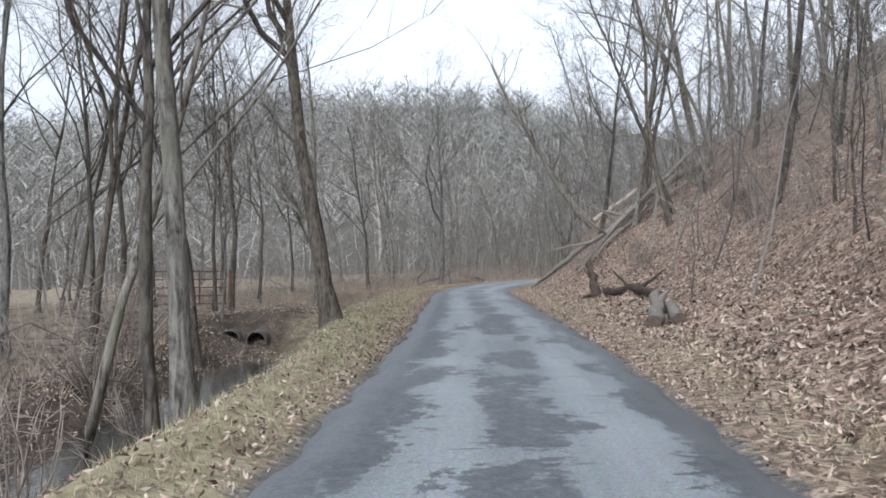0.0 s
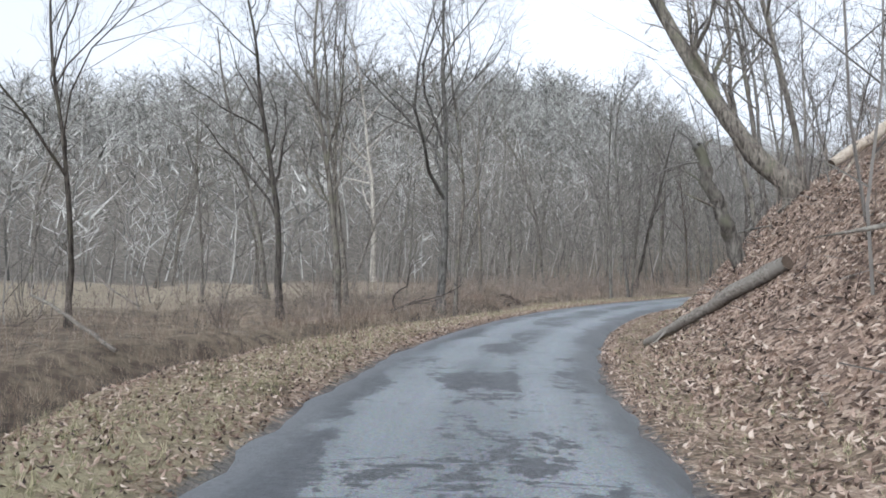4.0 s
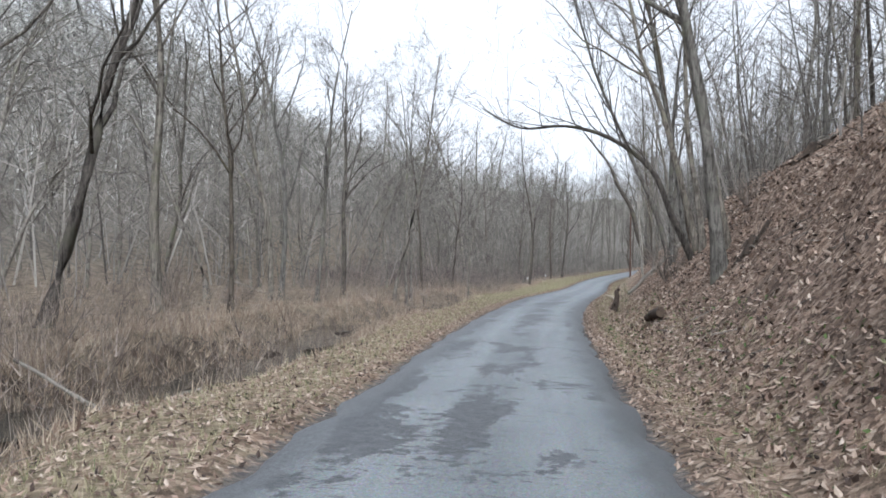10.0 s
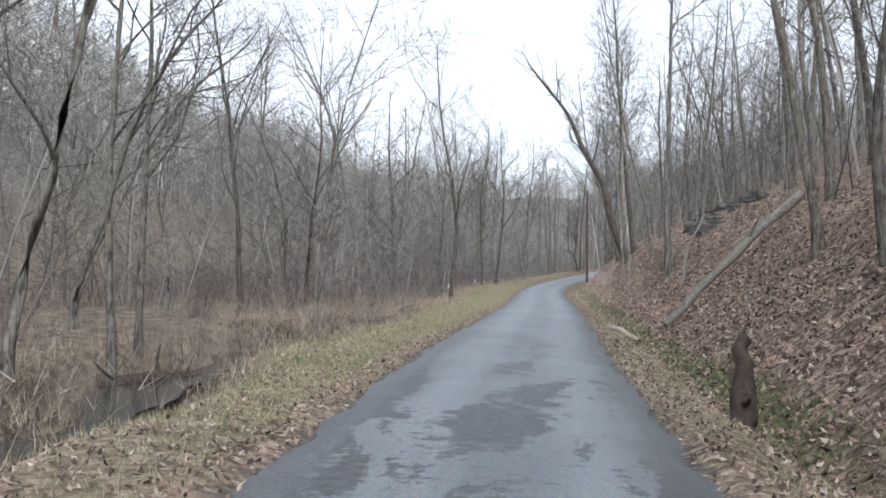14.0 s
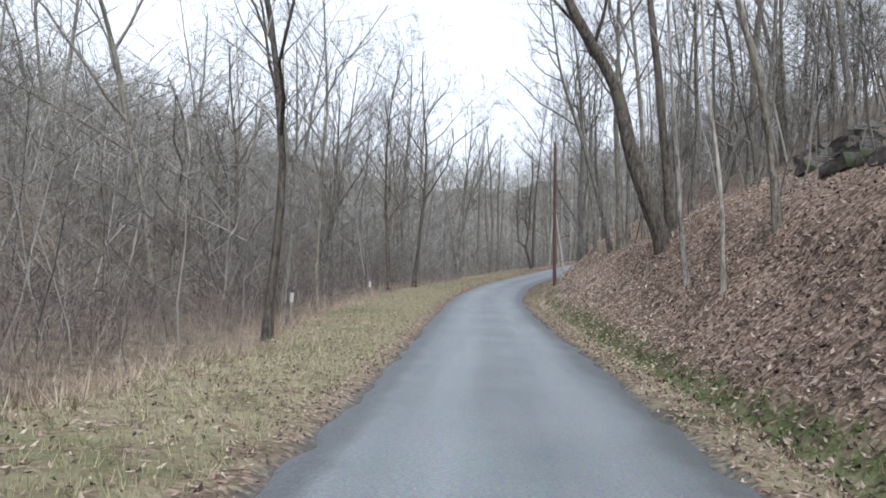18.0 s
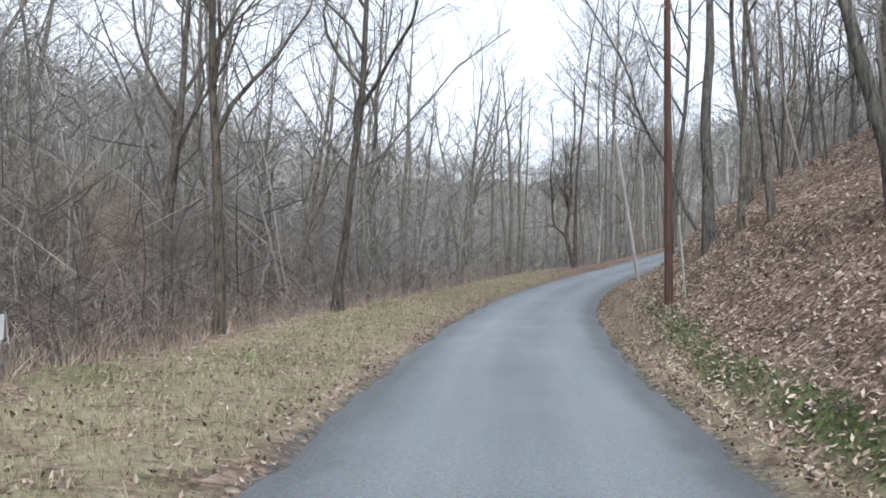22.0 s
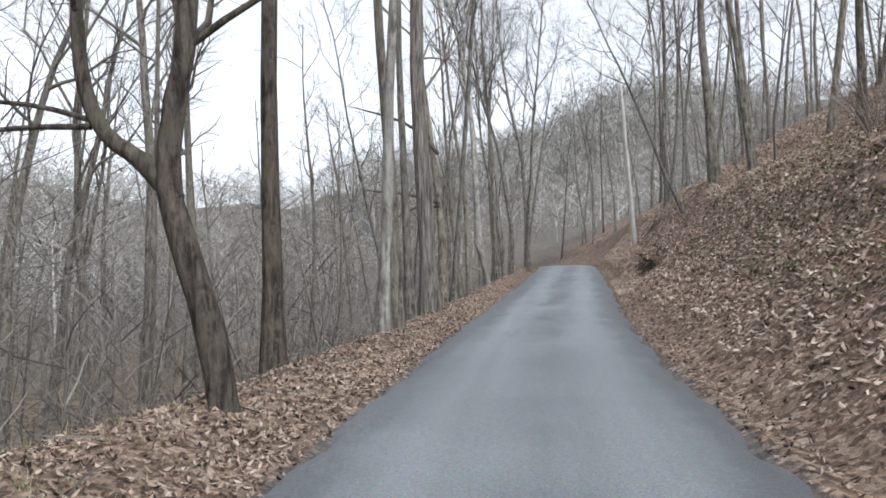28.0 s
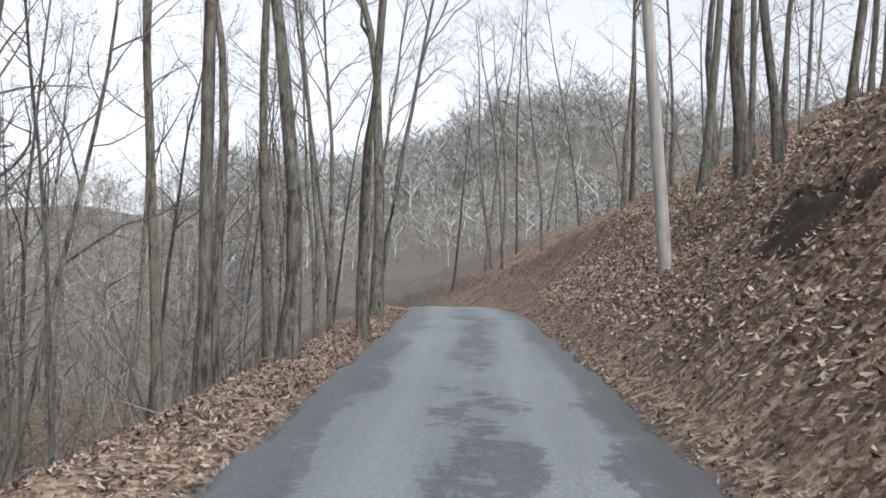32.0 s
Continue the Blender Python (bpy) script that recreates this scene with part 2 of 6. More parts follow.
clump = m.noise(ob, 0.9, 5, 0.7, 0.5)
leaf = m.mix(1.0, leaf, m.ramp(clump, [(0.30, (0.62, 0.59, 0.58)), (0.52, (1.05, 1.04, 1.03)), (0.72, (1.30, 1.22, 1.14))]), "MULTIPLY")
c = m.mix(m.maths("MULTIPLY", m.step(side, 9.0, 20.0), 0.7), leaf, mould)
c = m.mix(flat, c, meadow)
c = m.mix(m.maths("MULTIPLY", m.step(side, -24.0, -40.0), 0.85), c, mould)
c = m.mix(m.maths("MULTIPLY", m.step(along, 318.0, 348.0), 0.9), c, mould)
stream = m.maths("MULTIPLY", m.step(wob, -4.4, -5.2), m.step(wob, -8.6, -7.2))
c = m.mix(m.maths("MULTIPLY", m.maths("MULTIPLY", stream, m.step(along, 172.0, 160.0)), 0.82), c, mud)
c = m.mix(m.maths("MULTIPLY", m.maths("MULTIPLY", m.step(wide, 3.1, 3.3), m.step(wide, 3.8, 3.55)), m.maths("MULTIPLY", m.step(along, 122.0, 132.0), m.step(along, 218.0, 208.0))), c, m.ramp(n3, [(0.3, (0.050, 0.066, 0.025)), (0.7, (0.150, 0.180, 0.070))]))
c = m.mix(m.maths("MULTIPLY", m.step(n1, 0.60, 0.72), 0.6), c, mud)
field = m.maths("MULTIPLY", m.maths("MULTIPLY", m.step(side, -15.0, -19.0), m.step(side, -40.0, -34.0)), m.maths("MULTIPLY", m.step(along, 36.0, 48.0), m.step(along, 104.0, 84.0)))
c = m.mix(m.maths("MULTIPLY", field, 0.9), c, m.ramp(n2, [(0.3, (0.255, 0.212, 0.150)), (0.7, (0.420, 0.365, 0.275))]))
c = m.mix(gr, c, grass)
c = m.mix(m.maths("MULTIPLY", m.maths("MULTIPLY", m.step(wide, -4.3, -3.7), m.step(wide, -1.9, -2.3)), m.maths("MULTIPLY", m.step(along, 46.0, 37.0), 0.6)), c, straw)
gravel = m.ramp(n3, [(0.3, (0.060, 0.060, 0.061)), (0.7, (0.175, 0.174, 0.172))])
c = m.mix(m.maths("MULTIPLY", m.step(m.maths("ADD", m.maths("ABSOLUTE", side), m.maths("MULTIPLY", n3, 0.7)), 2.48, 2.30), 0.8), c, gravel)
m.color(c).bump(m.maths("ADD", m.maths("MULTIPLY", clump, 1.6), m.maths("ADD", n3, m.maths("MULTIPLY", tone, 1.6))), 1.0, 0.08)
M_GROUND = m.m


def leaf_material(name, stops):
    m = Mat(name, 0.8, 0.25)
    m.color(m.ramp(m.island(), stops))
    return m.m


M_LEAF = leaf_material("fallen_oak_leaves", [(0.0, (0.030, 0.022, 0.019)), (0.22, (0.105, 0.072, 0.057)), (0.5, (0.265, 0.186, 0.142)), (0.78, (0.390, 0.300, 0.235)), (1.0, (0.500, 0.415, 0.340))])
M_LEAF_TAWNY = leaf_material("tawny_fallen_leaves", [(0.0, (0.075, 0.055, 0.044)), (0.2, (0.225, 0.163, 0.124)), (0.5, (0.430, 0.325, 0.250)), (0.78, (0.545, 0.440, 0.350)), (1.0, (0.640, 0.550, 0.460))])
M_GRASS = leaf_material("dry_grass", [(0.0, (0.085, 0.100, 0.045)), (0.3, (0.190, 0.192, 0.098)), (0.6, (0.33, 0.295, 0.180)), (1.0, (0.47, 0.415, 0.285))])
M_GREEN = leaf_material("green_winter_leaves", [(0.0, (0.045, 0.070, 0.024)), (0.5, (0.090, 0.135, 0.045)), (1.0, (0.165, 0.205, 0.080))])
M_STRAW = leaf_material("dead_weeds", [(0.0, (0.16, 0.11, 0.085)), (0.5, (0.29, 0.225, 0.165)), (1.0, (0.44, 0.37, 0.28))])

# ------------------------------------------------------------------ the lie of the land
ROAD_LINE = [
    (-3.30, -59.90, 0.00), (-1.20, -25.00, 0.00), (0.21, -0.01, 0.00), (0.99, 16.88, -0.06),
    (1.25, 33.65, -0.12), (1.85, 50.66, -0.22), (5.71, 67.77, -0.27), (12.54, 83.24, -0.27),
    (20.56, 96.94, -0.20), (29.03, 110.19, -0.09), (38.35, 123.45, 0.05), (48.20, 136.52, 0.13),
    (58.04, 149.73, 0.22), (67.99, 163.50, 0.38), (78.27, 177.11, 0.71), (89.53, 189.92, 1.30),
    (102.53, 201.78, 2.18), (115.78, 211.95, 3.26), (128.35, 220.68, 4.51), (140.67, 229.24, 5.81),
    (152.84, 238.01, 6.96), (164.37, 247.60, 7.56), (177.81, 262.42, 7.46), (192.58, 282.58, 6.66),
    (208.57, 307.97, 5.66),
]


WIDE_AT, WIDE = [-60, 60, 80, 98, 116, 135, 200, 240, 300], [1.96, 1.94, 1.85, 1.76, 1.74, 1.90, 1.93, 1.88, 1.82]   # half the road's width


def spline(pts, n=24):
    """Catmull-Rom through the points, resampled every half metre."""
    p = np.array([pts[0], *pts, pts[-1]], float)
    out = []
    for i in range(1, len(p) - 2):
        t = np.linspace(0, 1, n, endpoint=False)[:, None]
        a, b, c, d = p[i - 1], p[i], p[i + 1], p[i + 2]
        out.append(0.5 * (2 * b + (c - a) * t + (2 * a - 5 * b + 4 * c - d) * t ** 2 + (3 * b - a - 3 * c + d) * t ** 3))
    out = np.concatenate(out)
    run = np.r_[0, np.cumsum(np.linalg.norm(np.diff(out[:, :2], axis=0), axis=1))]
    s = np.arange(0, run[-1], 0.5)
    return np.stack([np.interp(s, run, out[:, k]) for k in range(3)], 1)


LINE = spline(ROAD_LINE)
START = int(np.argmin((LINE[:, 0] - 0.2) ** 2 + LINE[:, 1] ** 2))
RUN = (np.arange(len(LINE)) - START) * 0.5          # metres along the road; 0 where the drive begins
TAN = np.gradient(LINE[:, :2], axis=0)
TAN /= np.linalg.norm(TAN, axis=1)[:, None]
RIGHT = np.stack([TAN[:, 1], -TAN[:, 0]], 1)


def verge(s, u):
    """Shifts a place measured from a road of even width to the real edge, fading out over the verge."""
    a = np.abs(u)
    return np.sign(u) * (a - (2.06 - np.interp(s, WIDE_AT, WIDE)) * np.clip((5.0 - a) / 2.4, 0, 1))


def on_road(s, u):
    """World x, y and the road's height at s metres along and u metres to the right."""
    s, u = np.asarray(s, float), np.asarray(u, float)
    f = lambda a: np.interp(s, RUN, a)
    return f(LINE[:, 0]) + u * f(RIGHT[:, 0]), f(LINE[:, 1]) + u * f(RIGHT[:, 1]), f(LINE[:, 2])


def near_road(x, y):
    """s and u of places in the world."""
    x, y = np.atleast_1d(x).astype(float), np.atleast_1d(y).astype(float)
    s, u = np.empty(len(x)), np.empty(len(x))
    for k in range(0, len(x), 4000):
        dx, dy = x[k:k + 4000, None] - LINE[None, ::2, 0], y[k:k + 4000, None] - LINE[None, ::2, 1]
        j = np.argmin(dx * dx + dy * dy, axis=1)
        r = np.arange(len(j))
        jj = j * 2
        s[k:k + 4000] = RUN[jj] + dx[r, j] * TAN[jj, 0] + dy[r, j] * TAN[jj, 1]
        u[k:k + 4000] = dx[r, j] * RIGHT[jj, 0] + dy[r, j] * RIGHT[jj, 1]
    return s, u


# cross-sections along the road
KNOT = [-60, 0, 14, 24, 45, 70, 100, 118, 132, 170, 200, 225, 250, 275, 330]
SHAPE = {
    "toe":    [3.6, 3.6, 3.8, 4.0, 3.3, 2.9, 3.0, 3.2, 3.7, 3.6, 3.3, 2.6, 2.3, 2.0, 2.2],   # foot of the bank on the right
    "rise":   [1.8, 1.8, 1.7, 1.3, 2.2, 3.1, 3.6, 3.4, 2.3, 3.0, 2.4, 2.4, 2.6, 2.8, 2.4],   # its first metres
    "bank":   [.62, .62, .63, .64, .66, .68, .70, .68, .58, .52, .52, .58, .60, .55, .50],   # its slope above
    "brow":   [48., 48., 48., 48., 48., 48., 48., 48., 48., 48., 44., 26., 12., 9.0, 9.0],   # how far the slope climbs
    "ditch":  [0.0, 0.0, 0.0, .05, .05, .08, .10, .20, .36, .38, .32, .25, .22, .15, .10],
    "shelf":  [2.7, 2.7, 2.8, 3.5, 4.0, 2.8, 3.0, 3.2, 3.3, 4.7, 4.9, 4.9, 2.45, 2.2, 2.2],   # grass verge on the left
    "drop":   [1.3, 1.3, 1.3, 1.25, 1.0, 1.1, 1.1, 1.1, 1.1, 0.9, 1.4, 2.6, 4.5, 5.5, 5.5],
    "fall":   [1.8, 1.8, 1.8, 1.8, 2.6, 2.9, 2.8, 3.0, 2.8, 2.0, 4.0, 5.5, 6.2, 6.4, 6.4],
    "berm":   [.10, .10, .24, .24, .12, .03, .03, .03, .06, .14, .14, .20, 0.24, 0.2, 0.2],   # the left verge's swell
    "back":   [0.7, 0.7, 0.7, 0.6, 0.5, 0.85, 1.0, 1.1, 0.95, 0.3, 0.1, 0.0, 0.0, 0.0, 0.0],   # the flood plain beyond the stream
    "foot":   [60., 60., 60., 58., 52., 46., 38., 32., 28., 20., 11., 10., 16., 32., 38.],   # foot of the far hill
    "hill":   [.36, .36, .36, .35, .36, .35, .33, .32, .30, .30, .50, .56, .62, .40, .34],
    "top":    [36., 36., 36., 35., 33., 31., 30., 29., 29., 32., 53., 51., 44., 60., 72.],
}
END_U = [-110, -90, -60, -40, -22, -5, 2, 14, 28, 50, 56, 71, 85, 130]                       # the ridge that closes the valley
END_Z = [25.3, 24.5, 30.0, 32.0, 35.0, 32.0, 31.5, 26.0, 22.5, 27.0, 30.0, 34.0, 40.0, 38.0]


def smooth(x, a, b):
    t = np.clip((x - a) / np.where(np.abs(np.asarray(b) - a) < 1e-6, 1e-6, np.asarray(b) - a), 0, 1)
    return t * t * (3 - 2 * t)


def ripple(x, y):
    return (np.sin(x * 0.9 + 1.3 * np.sin(y * 0.37)) + np.sin(y * 1.1 + 1.7 * np.sin(x * 0.31 + 2)) + 0.6 * np.sin(x * 2.3 + y * 1.9) + 0.5 * np.sin(y * 3.1 - x * 2.7)) / 3.1


def meander(s):
    return (0.55 * np.sin(s * 0.31) + 0.28 * np.sin(s * 0.83 + 1.0) + 0.10 * np.sin(s * 2.1)) * smooth(s, 60, 76) * smooth(s, 170, 150)


def profile(s, u):
    """Height over the road's level at s along and u to the right."""
    k = {a: np.interp(s, KNOT, b) for a, b in SHAPE.items()}
    r, l = np.maximum(u, 0), np.maximum(-u, 0)
    # right: verge, ditch, bank, long slope, brow
    z = -0.06 * smooth(r, 1.7, 2.4) - k["ditch"] * np.exp(-((r - k["toe"] + 0.45) / 0.42) ** 2)
    z = z + k["rise"] * smooth(r, k["toe"] - 0.6, k["toe"] + 3.6)
    long = np.maximum(r - k["toe"] - 2.2, 0)
    z = z + k["bank"] * (long - np.maximum(long - k["brow"], 0) * 0.75)
    z = z * smooth(r, 1.85, 2.5) + 0.16 * smooth(r, 2.1, 3.0) * smooth(s, 8, 16) * smooth(s, 34, 26)
    z = z + k["berm"] * smooth(l, 2.0, 2.9)
    cut = smooth(s, 264.0, 265.2) * smooth(s, 270.6, 269.2) * (0.8 + 0.2 * np.sin(s * 3.1))       # earth washed out under the roots
    z = z - cut * (0.42 * smooth(r, 2.45, 2.85) * smooth(r, 3.56, 3.32))
    # left: verge, fall to the stream, flood plain, far hill
    z = z - 0.05 * smooth(l, 1.8, 3.0) - 0.10 * smooth(np.abs(u) - np.interp(s, WIDE_AT, WIDE), 0.12, -0.12)
    w = l + meander(s) * smooth(l, 2.6, 4.0)
    z = z - k["drop"] * smooth(w, k["shelf"], k["shelf"] + k["fall"])
    z = z + k["back"] * smooth(w, k["shelf"] + k["fall"] + 0.9, k["shelf"] + k["fall"] + 2.4)
    fill = smooth(s, 24.6, 26.0) * smooth(s, 33.5, 31.0) * smooth(l, 3.6, 4.6) * smooth(l, 26, 16)   # farm crossing over the stream
    z = z * (1 - fill) - 0.10 * fill
    far = np.maximum(l - k["foot"], 0)
    swell = 1 + 0.22 * np.sin(s * 0.045 + 0.6) + 0.12 * np.sin(s * 0.11 + l * 0.03)
    z = z + swell * k["top"] * (1 - np.exp(-(far * k["hill"] / k["top"]) - 0.0)) * smooth(far, -6, 10)
    # the valley closes beyond the crest
    return z + np.interp(u, END_U, END_Z) * smooth(s, 362, 490)


def ground_z(x, y, su=None):
    s, u = near_road(x, y) if su is None else su
    base = np.interp(s, RUN, LINE[:, 2])
    rough = smooth(np.abs(u), 1.9, 6)
    return base + profile(s, u) + rough * (0.16 * ripple(x, y) + 0.11 * smooth(u, 3.2, 4.5) * ripple(x * 2.1 + 5, y * 2.3) + 0.35 * ripple(x * 0.22, y * 0.22)) + smooth(np.abs(u), 25, 60) * 1.8 * ripple(x * 0.07, y * 0.07) + 9 * smooth(-u, 50, 85) * np.exp(-(((x - 35) / 50) ** 2 + ((y - 245) / 45) ** 2))


def z_at(x, y):
    return float(ground_z(np.array([x]), np.array([y]))[0])


# ------------------------------------------------------------------ mesh helpers


def mesh_from(name, verts, faces, mats, uv=None, smooth_shade=True, index=None):
    me = bpy.data.meshes.new(name)
    me.from_pydata([tuple(v) for v in np.asarray(verts).tolist()], [], [tuple(f) for f in (faces.tolist() if hasattr(faces, "tolist") else faces)])
    for k in (mats if isinstance(mats, (list, tuple)) else [mats]):
        me.materials.append(k)
    if index is not None:
        me.polygons.foreach_set("material_index", np.asarray(index, np.int32))
    if smooth_shade:
        me.polygons.foreach_set("use_smooth", np.ones(len(me.polygons), bool))
    if uv is not None:
        lay = me.uv_layers.new(name="UVMap")
        li = np.empty(len(me.loops), np.int32)
        me.loops.foreach_get("vertex_index", li)
        lay.data.foreach_set("uv", np.asarray(uv, np.float32)[li].ravel())
    me.update()
    return me


def part(name, me, parent, label=""):
    ob = new(name, me)
    ob.parent = parent
    return tagged(ob, label)


def thing(name, label, category, m=None, group="", kind="", data=None):
    ob = new(name, data)
    if m is not None:
        ob.matrix_world = m
    return tagged(ob, label, category, group, kind)


def grid_faces(n, m, off=0):
    i = (np.arange(n - 1)[:, None] * m + np.arange(m - 1)[None, :]).ravel() + off
    return np.stack([i, i + 1, i + m + 1, i + m], 1)


# ------------------------------------------------------------------ ground and road
us = np.r_[np.linspace(-46, -12, 24), np.linspace(-11.4, -1.5, 42), np.linspace(1.5, 8.2, 32), np.linspace(8.8, 46, 32)]
ss = np.arange(-55, 372, 0.7)
S, U = np.meshgrid(ss, us, indexing="ij")
X, Y, _ = on_road(S.ravel(), U.ravel())
Z = ground_z(X, Y, (S.ravel(), U.ravel()))
verts = np.stack([X, Y, Z], 1)
faces = grid_faces(len(ss), len(us))
edge = 2.06 - np.interp(S.ravel(), WIDE_AT, WIDE)
uvs = np.stack([U.ravel() + np.sign(U.ravel()) * edge * np.clip((5.0 - np.abs(U.ravel())) / 2.4, 0, 1), S.ravel()], 1)
gx, gy = np.arange(-330, 520, 7.0), np.arange(-170, 640, 7.0)
GX, GY = np.meshgrid(gx, gy, indexing="ij")
gs, gu = near_road(GX.ravel(), GY.ravel())
GZ = ground_z(GX.ravel(), GY.ravel(), (gs, gu)) - np.where((np.abs(gu) < 44) & (gs > -55) & (gs < 371), 3.0 + 0.25 * np.abs(gu) * 0, 0.0)
far_faces = grid_faces(len(gx), len(gy), len(verts))[:, ::-1]
verts = np.concatenate([verts, np.stack([GX.ravel(), GY.ravel(), GZ], 1)])
faces = np.concatenate([faces[:, ::-1], far_faces])[:, ::-1]
uvs = np.concatenate([uvs, np.stack([gu, gs], 1)])
ground = thing("ground", "valley floor and banks under brown fallen leaves and dry grass", "ground", kind="structure", data=mesh_from("ground", verts, faces, M_GROUND, uvs))

us = np.linspace(-1, 1, 15)
ss = np.arange(-55, 370, 0.4)
S, U = np.meshgrid(ss, us, indexing="ij")
S, U = S.ravel(), U.ravel()
ragged = 1 + 0.05 * np.sin(S * 1.7 + 2 * np.sin(S * 0.6)) * np.abs(U) ** 6 + 0.03 * np.sin(S * 4.3 + U) * np.abs(U) ** 6
half = np.interp(S, WIDE_AT, WIDE) * ragged
X, Y, Z = on_road(S, U * half)
Z = Z + 0.035 - 0.05 * np.abs(U) ** 2.5 - 0.11 * (np.abs(U) > 0.99)
road = thing("road", "narrow grey chip-seal country lane with darker damp patches", "road", kind="structure", data=mesh_from("road", np.stack([X, Y, Z], 1), grid_faces(len(ss), 15), M_ROAD, np.stack([U * 2.0 * ragged, S], 1)))

# ------------------------------------------------------------------ trees


class Tubes:
    """Collects tapered tubes along polylines."""

    def __init__(self):
        self.v, self.f, self.n = [], [], 0

    def tube(self, pts, radii, sides):
        pts = [Vector(p) for p in pts]
        k = len(pts)
        ref = Vector((0, 0, 1))
        for i, (p, r) in enumerate(zip(pts, radii)):
            d = (pts[min(i + 1, k - 1)] - pts[max(i - 1, 0)]).normalized()
            a = d.orthogonal().normalized() if abs(d.z) > 0.98 else d.cross(ref).normalized()
            b = d.cross(a)
            if i == k - 1 and r < 0.012:
                self.v.append(p)
                continue
            for j in range(sides):
                w = 2 * math.pi * j / sides
                self.v.append(p + (a * math.cos(w) + b * math.sin(w)) * r)
        tip = radii[-1] < 0.012
        n = self.n
        for i in range(k - 1):
            for j in range(sides):
                q = (j + 1) % sides
                if i == k - 2 and tip:
                    self.f.append((n + i * sides + j, n + i * sides + q, n + (i + 1) * sides))
                else:
                    self.f.append((n + i * sides + j, n + i * sides + q, n + (i + 1) * sides + q, n + (i + 1) * sides + j))
        self.n = len(self.v)

    def twig(self, p, q, r, side):
        """The finest twigs: one tapering splinter."""
        a = (q - p).cross(side)
        a = a.normalized() * r if a.length > 1e-6 else Vector((r, 0, 0))
        self.v += [p + a, p - a, q]
        self.f.append((self.n, self.n + 1, self.n + 2))
        self.n = len(self.v)

    def spray(self, rng, p, q, r, kids):
        """A twig with side twigs."""
        d = q - p
        side = Vector((rng.gauss(0, 1), rng.gauss(0, 1), rng.gauss(0, 1)))
        self.twig(p, q, r, side)
        for _ in range(kids):
            b = p + d * rng.uniform(0.15, 0.9)
            e = d * rng.uniform(0.3, 0.6) + Vector((rng.gauss(0, 1), rng.gauss(0, 1), rng.gauss(0.1, 1))) * (d.length * 0.33)
            self.twig(b, b + e, r * 0.7, side)

    def mesh(self, name, mat):
        return mesh_from(name, [tuple(v) for v in self.v], self.f, mat)


def wander(rng, p, d, length, segs, bend, up):
    pts, p, d = [Vector(p)], Vector(p), Vector(d).normalized()
    for _ in range(segs):
        d = (d + Vector((rng.gauss(0, bend), rng.gauss(0, bend), rng.gauss(0, bend) * 0.6 + up))).normalized()
        p = p + d * (length / segs)
        pts.append(p.copy())
    return pts


def grow(rng, wood, fine, p, d, length, r, level, spec):
    segs = (spec["segs"], 6, 2, 1, 1)[level]
    pts = wander(rng, p, d, length, segs, (spec["bend"], 0.21, 0.26, 0.22, 0.2)[level], (0.02, 0.08, 0.05, 0.03, 0.03)[level])
    end = r * (spec["tip"] if level == 0 else 0.3)
    radii = [r + (end - r) * (i / segs) ** 0.85 for i in range(segs + 1)]
    if level == 0:
        radii = [a * rng.uniform(0.92, 1.08) for a in radii]
        radii[0] *= 1.5
    last = spec["levels"]
    if level >= 2:
        radii[-1] = 0.004
    if level >= 3:
        fine.spray(rng, pts[0], pts[-1], max(min(r, 0.012), 0.006), 2)
        return
    (wood if level < 2 else fine).tube(pts, radii, (spec["sides"], 5, 3, 3, 3)[level])
    if level >= last:
        return
    n = spec["kids"][level]
    for i in range(n):
        lo = spec["bare"] if level == 0 else 0.22
        f = lo + (1 - lo) * (i + rng.random()) / n
        x = f * segs
        k = min(int(x), segs - 1)
        q = pts[k].lerp(pts[k + 1], x - k)
        along = (pts[k + 1] - pts[k]).normalized()
        ortho = along.orthogonal().normalized()
        ortho.rotate(Matrix.Rotation(rng.random() * 6.283, 3, along))
        ang = rng.uniform(*spec["spread"])
        dd = along * math.cos(ang) + ortho * math.sin(ang)
        rr = (r + (end - r) * f) * rng.uniform(0.42, 0.68)
        ll = length * (spec["limb"] if level == 0 else 0.55) * rng.uniform(0.6, 1.15) * (1.25 - 0.75 * f if level == 0 else 1.1 - 0.5 * f)
        grow(rng, wood, fine, q, dd, ll, min(rr, 0.75 * r), level + 1, spec)


SPEC = dict(segs=14, bend=0.05, tip=0.2, levels=3, kids=(10, 6, 6, 0), bare=0.3, spread=(0.5, 1.0), limb=0.38, sides=8)


def tree_meshes(seed, height, radius, bark, lean=(0, 0), **kw):
    rng = random.Random(seed)
    spec = {**SPEC, **kw}
    wood, fine = Tubes(), Tubes()
    grow(rng, wood, fine, (0, 0, -0.25), (lean[0], lean[1], 1), height, radius, 0, spec)
    return wood.mesh("trunk", bark), fine.mesh("crown", M_TWIG)


def tree_thing(meshes, m, label, name="bare_tree", group="roadside trees"):
    t = thing(name, label, "tree", m, group)
    part("trunk", meshes[0], t)
    part("crown", meshes[1], t, "bare grey twigs")
    return t


def place(x, y, turn=0.0, size=1.0, sink=0.0, tilt=(0, 0)):
    return Matrix.Translation((x, y, z_at(x, y) - sink)) @ Euler((tilt[0], tilt[1], turn)).to_matrix().to_4x4() @ Matrix.Diagonal((size, size, size, 1))


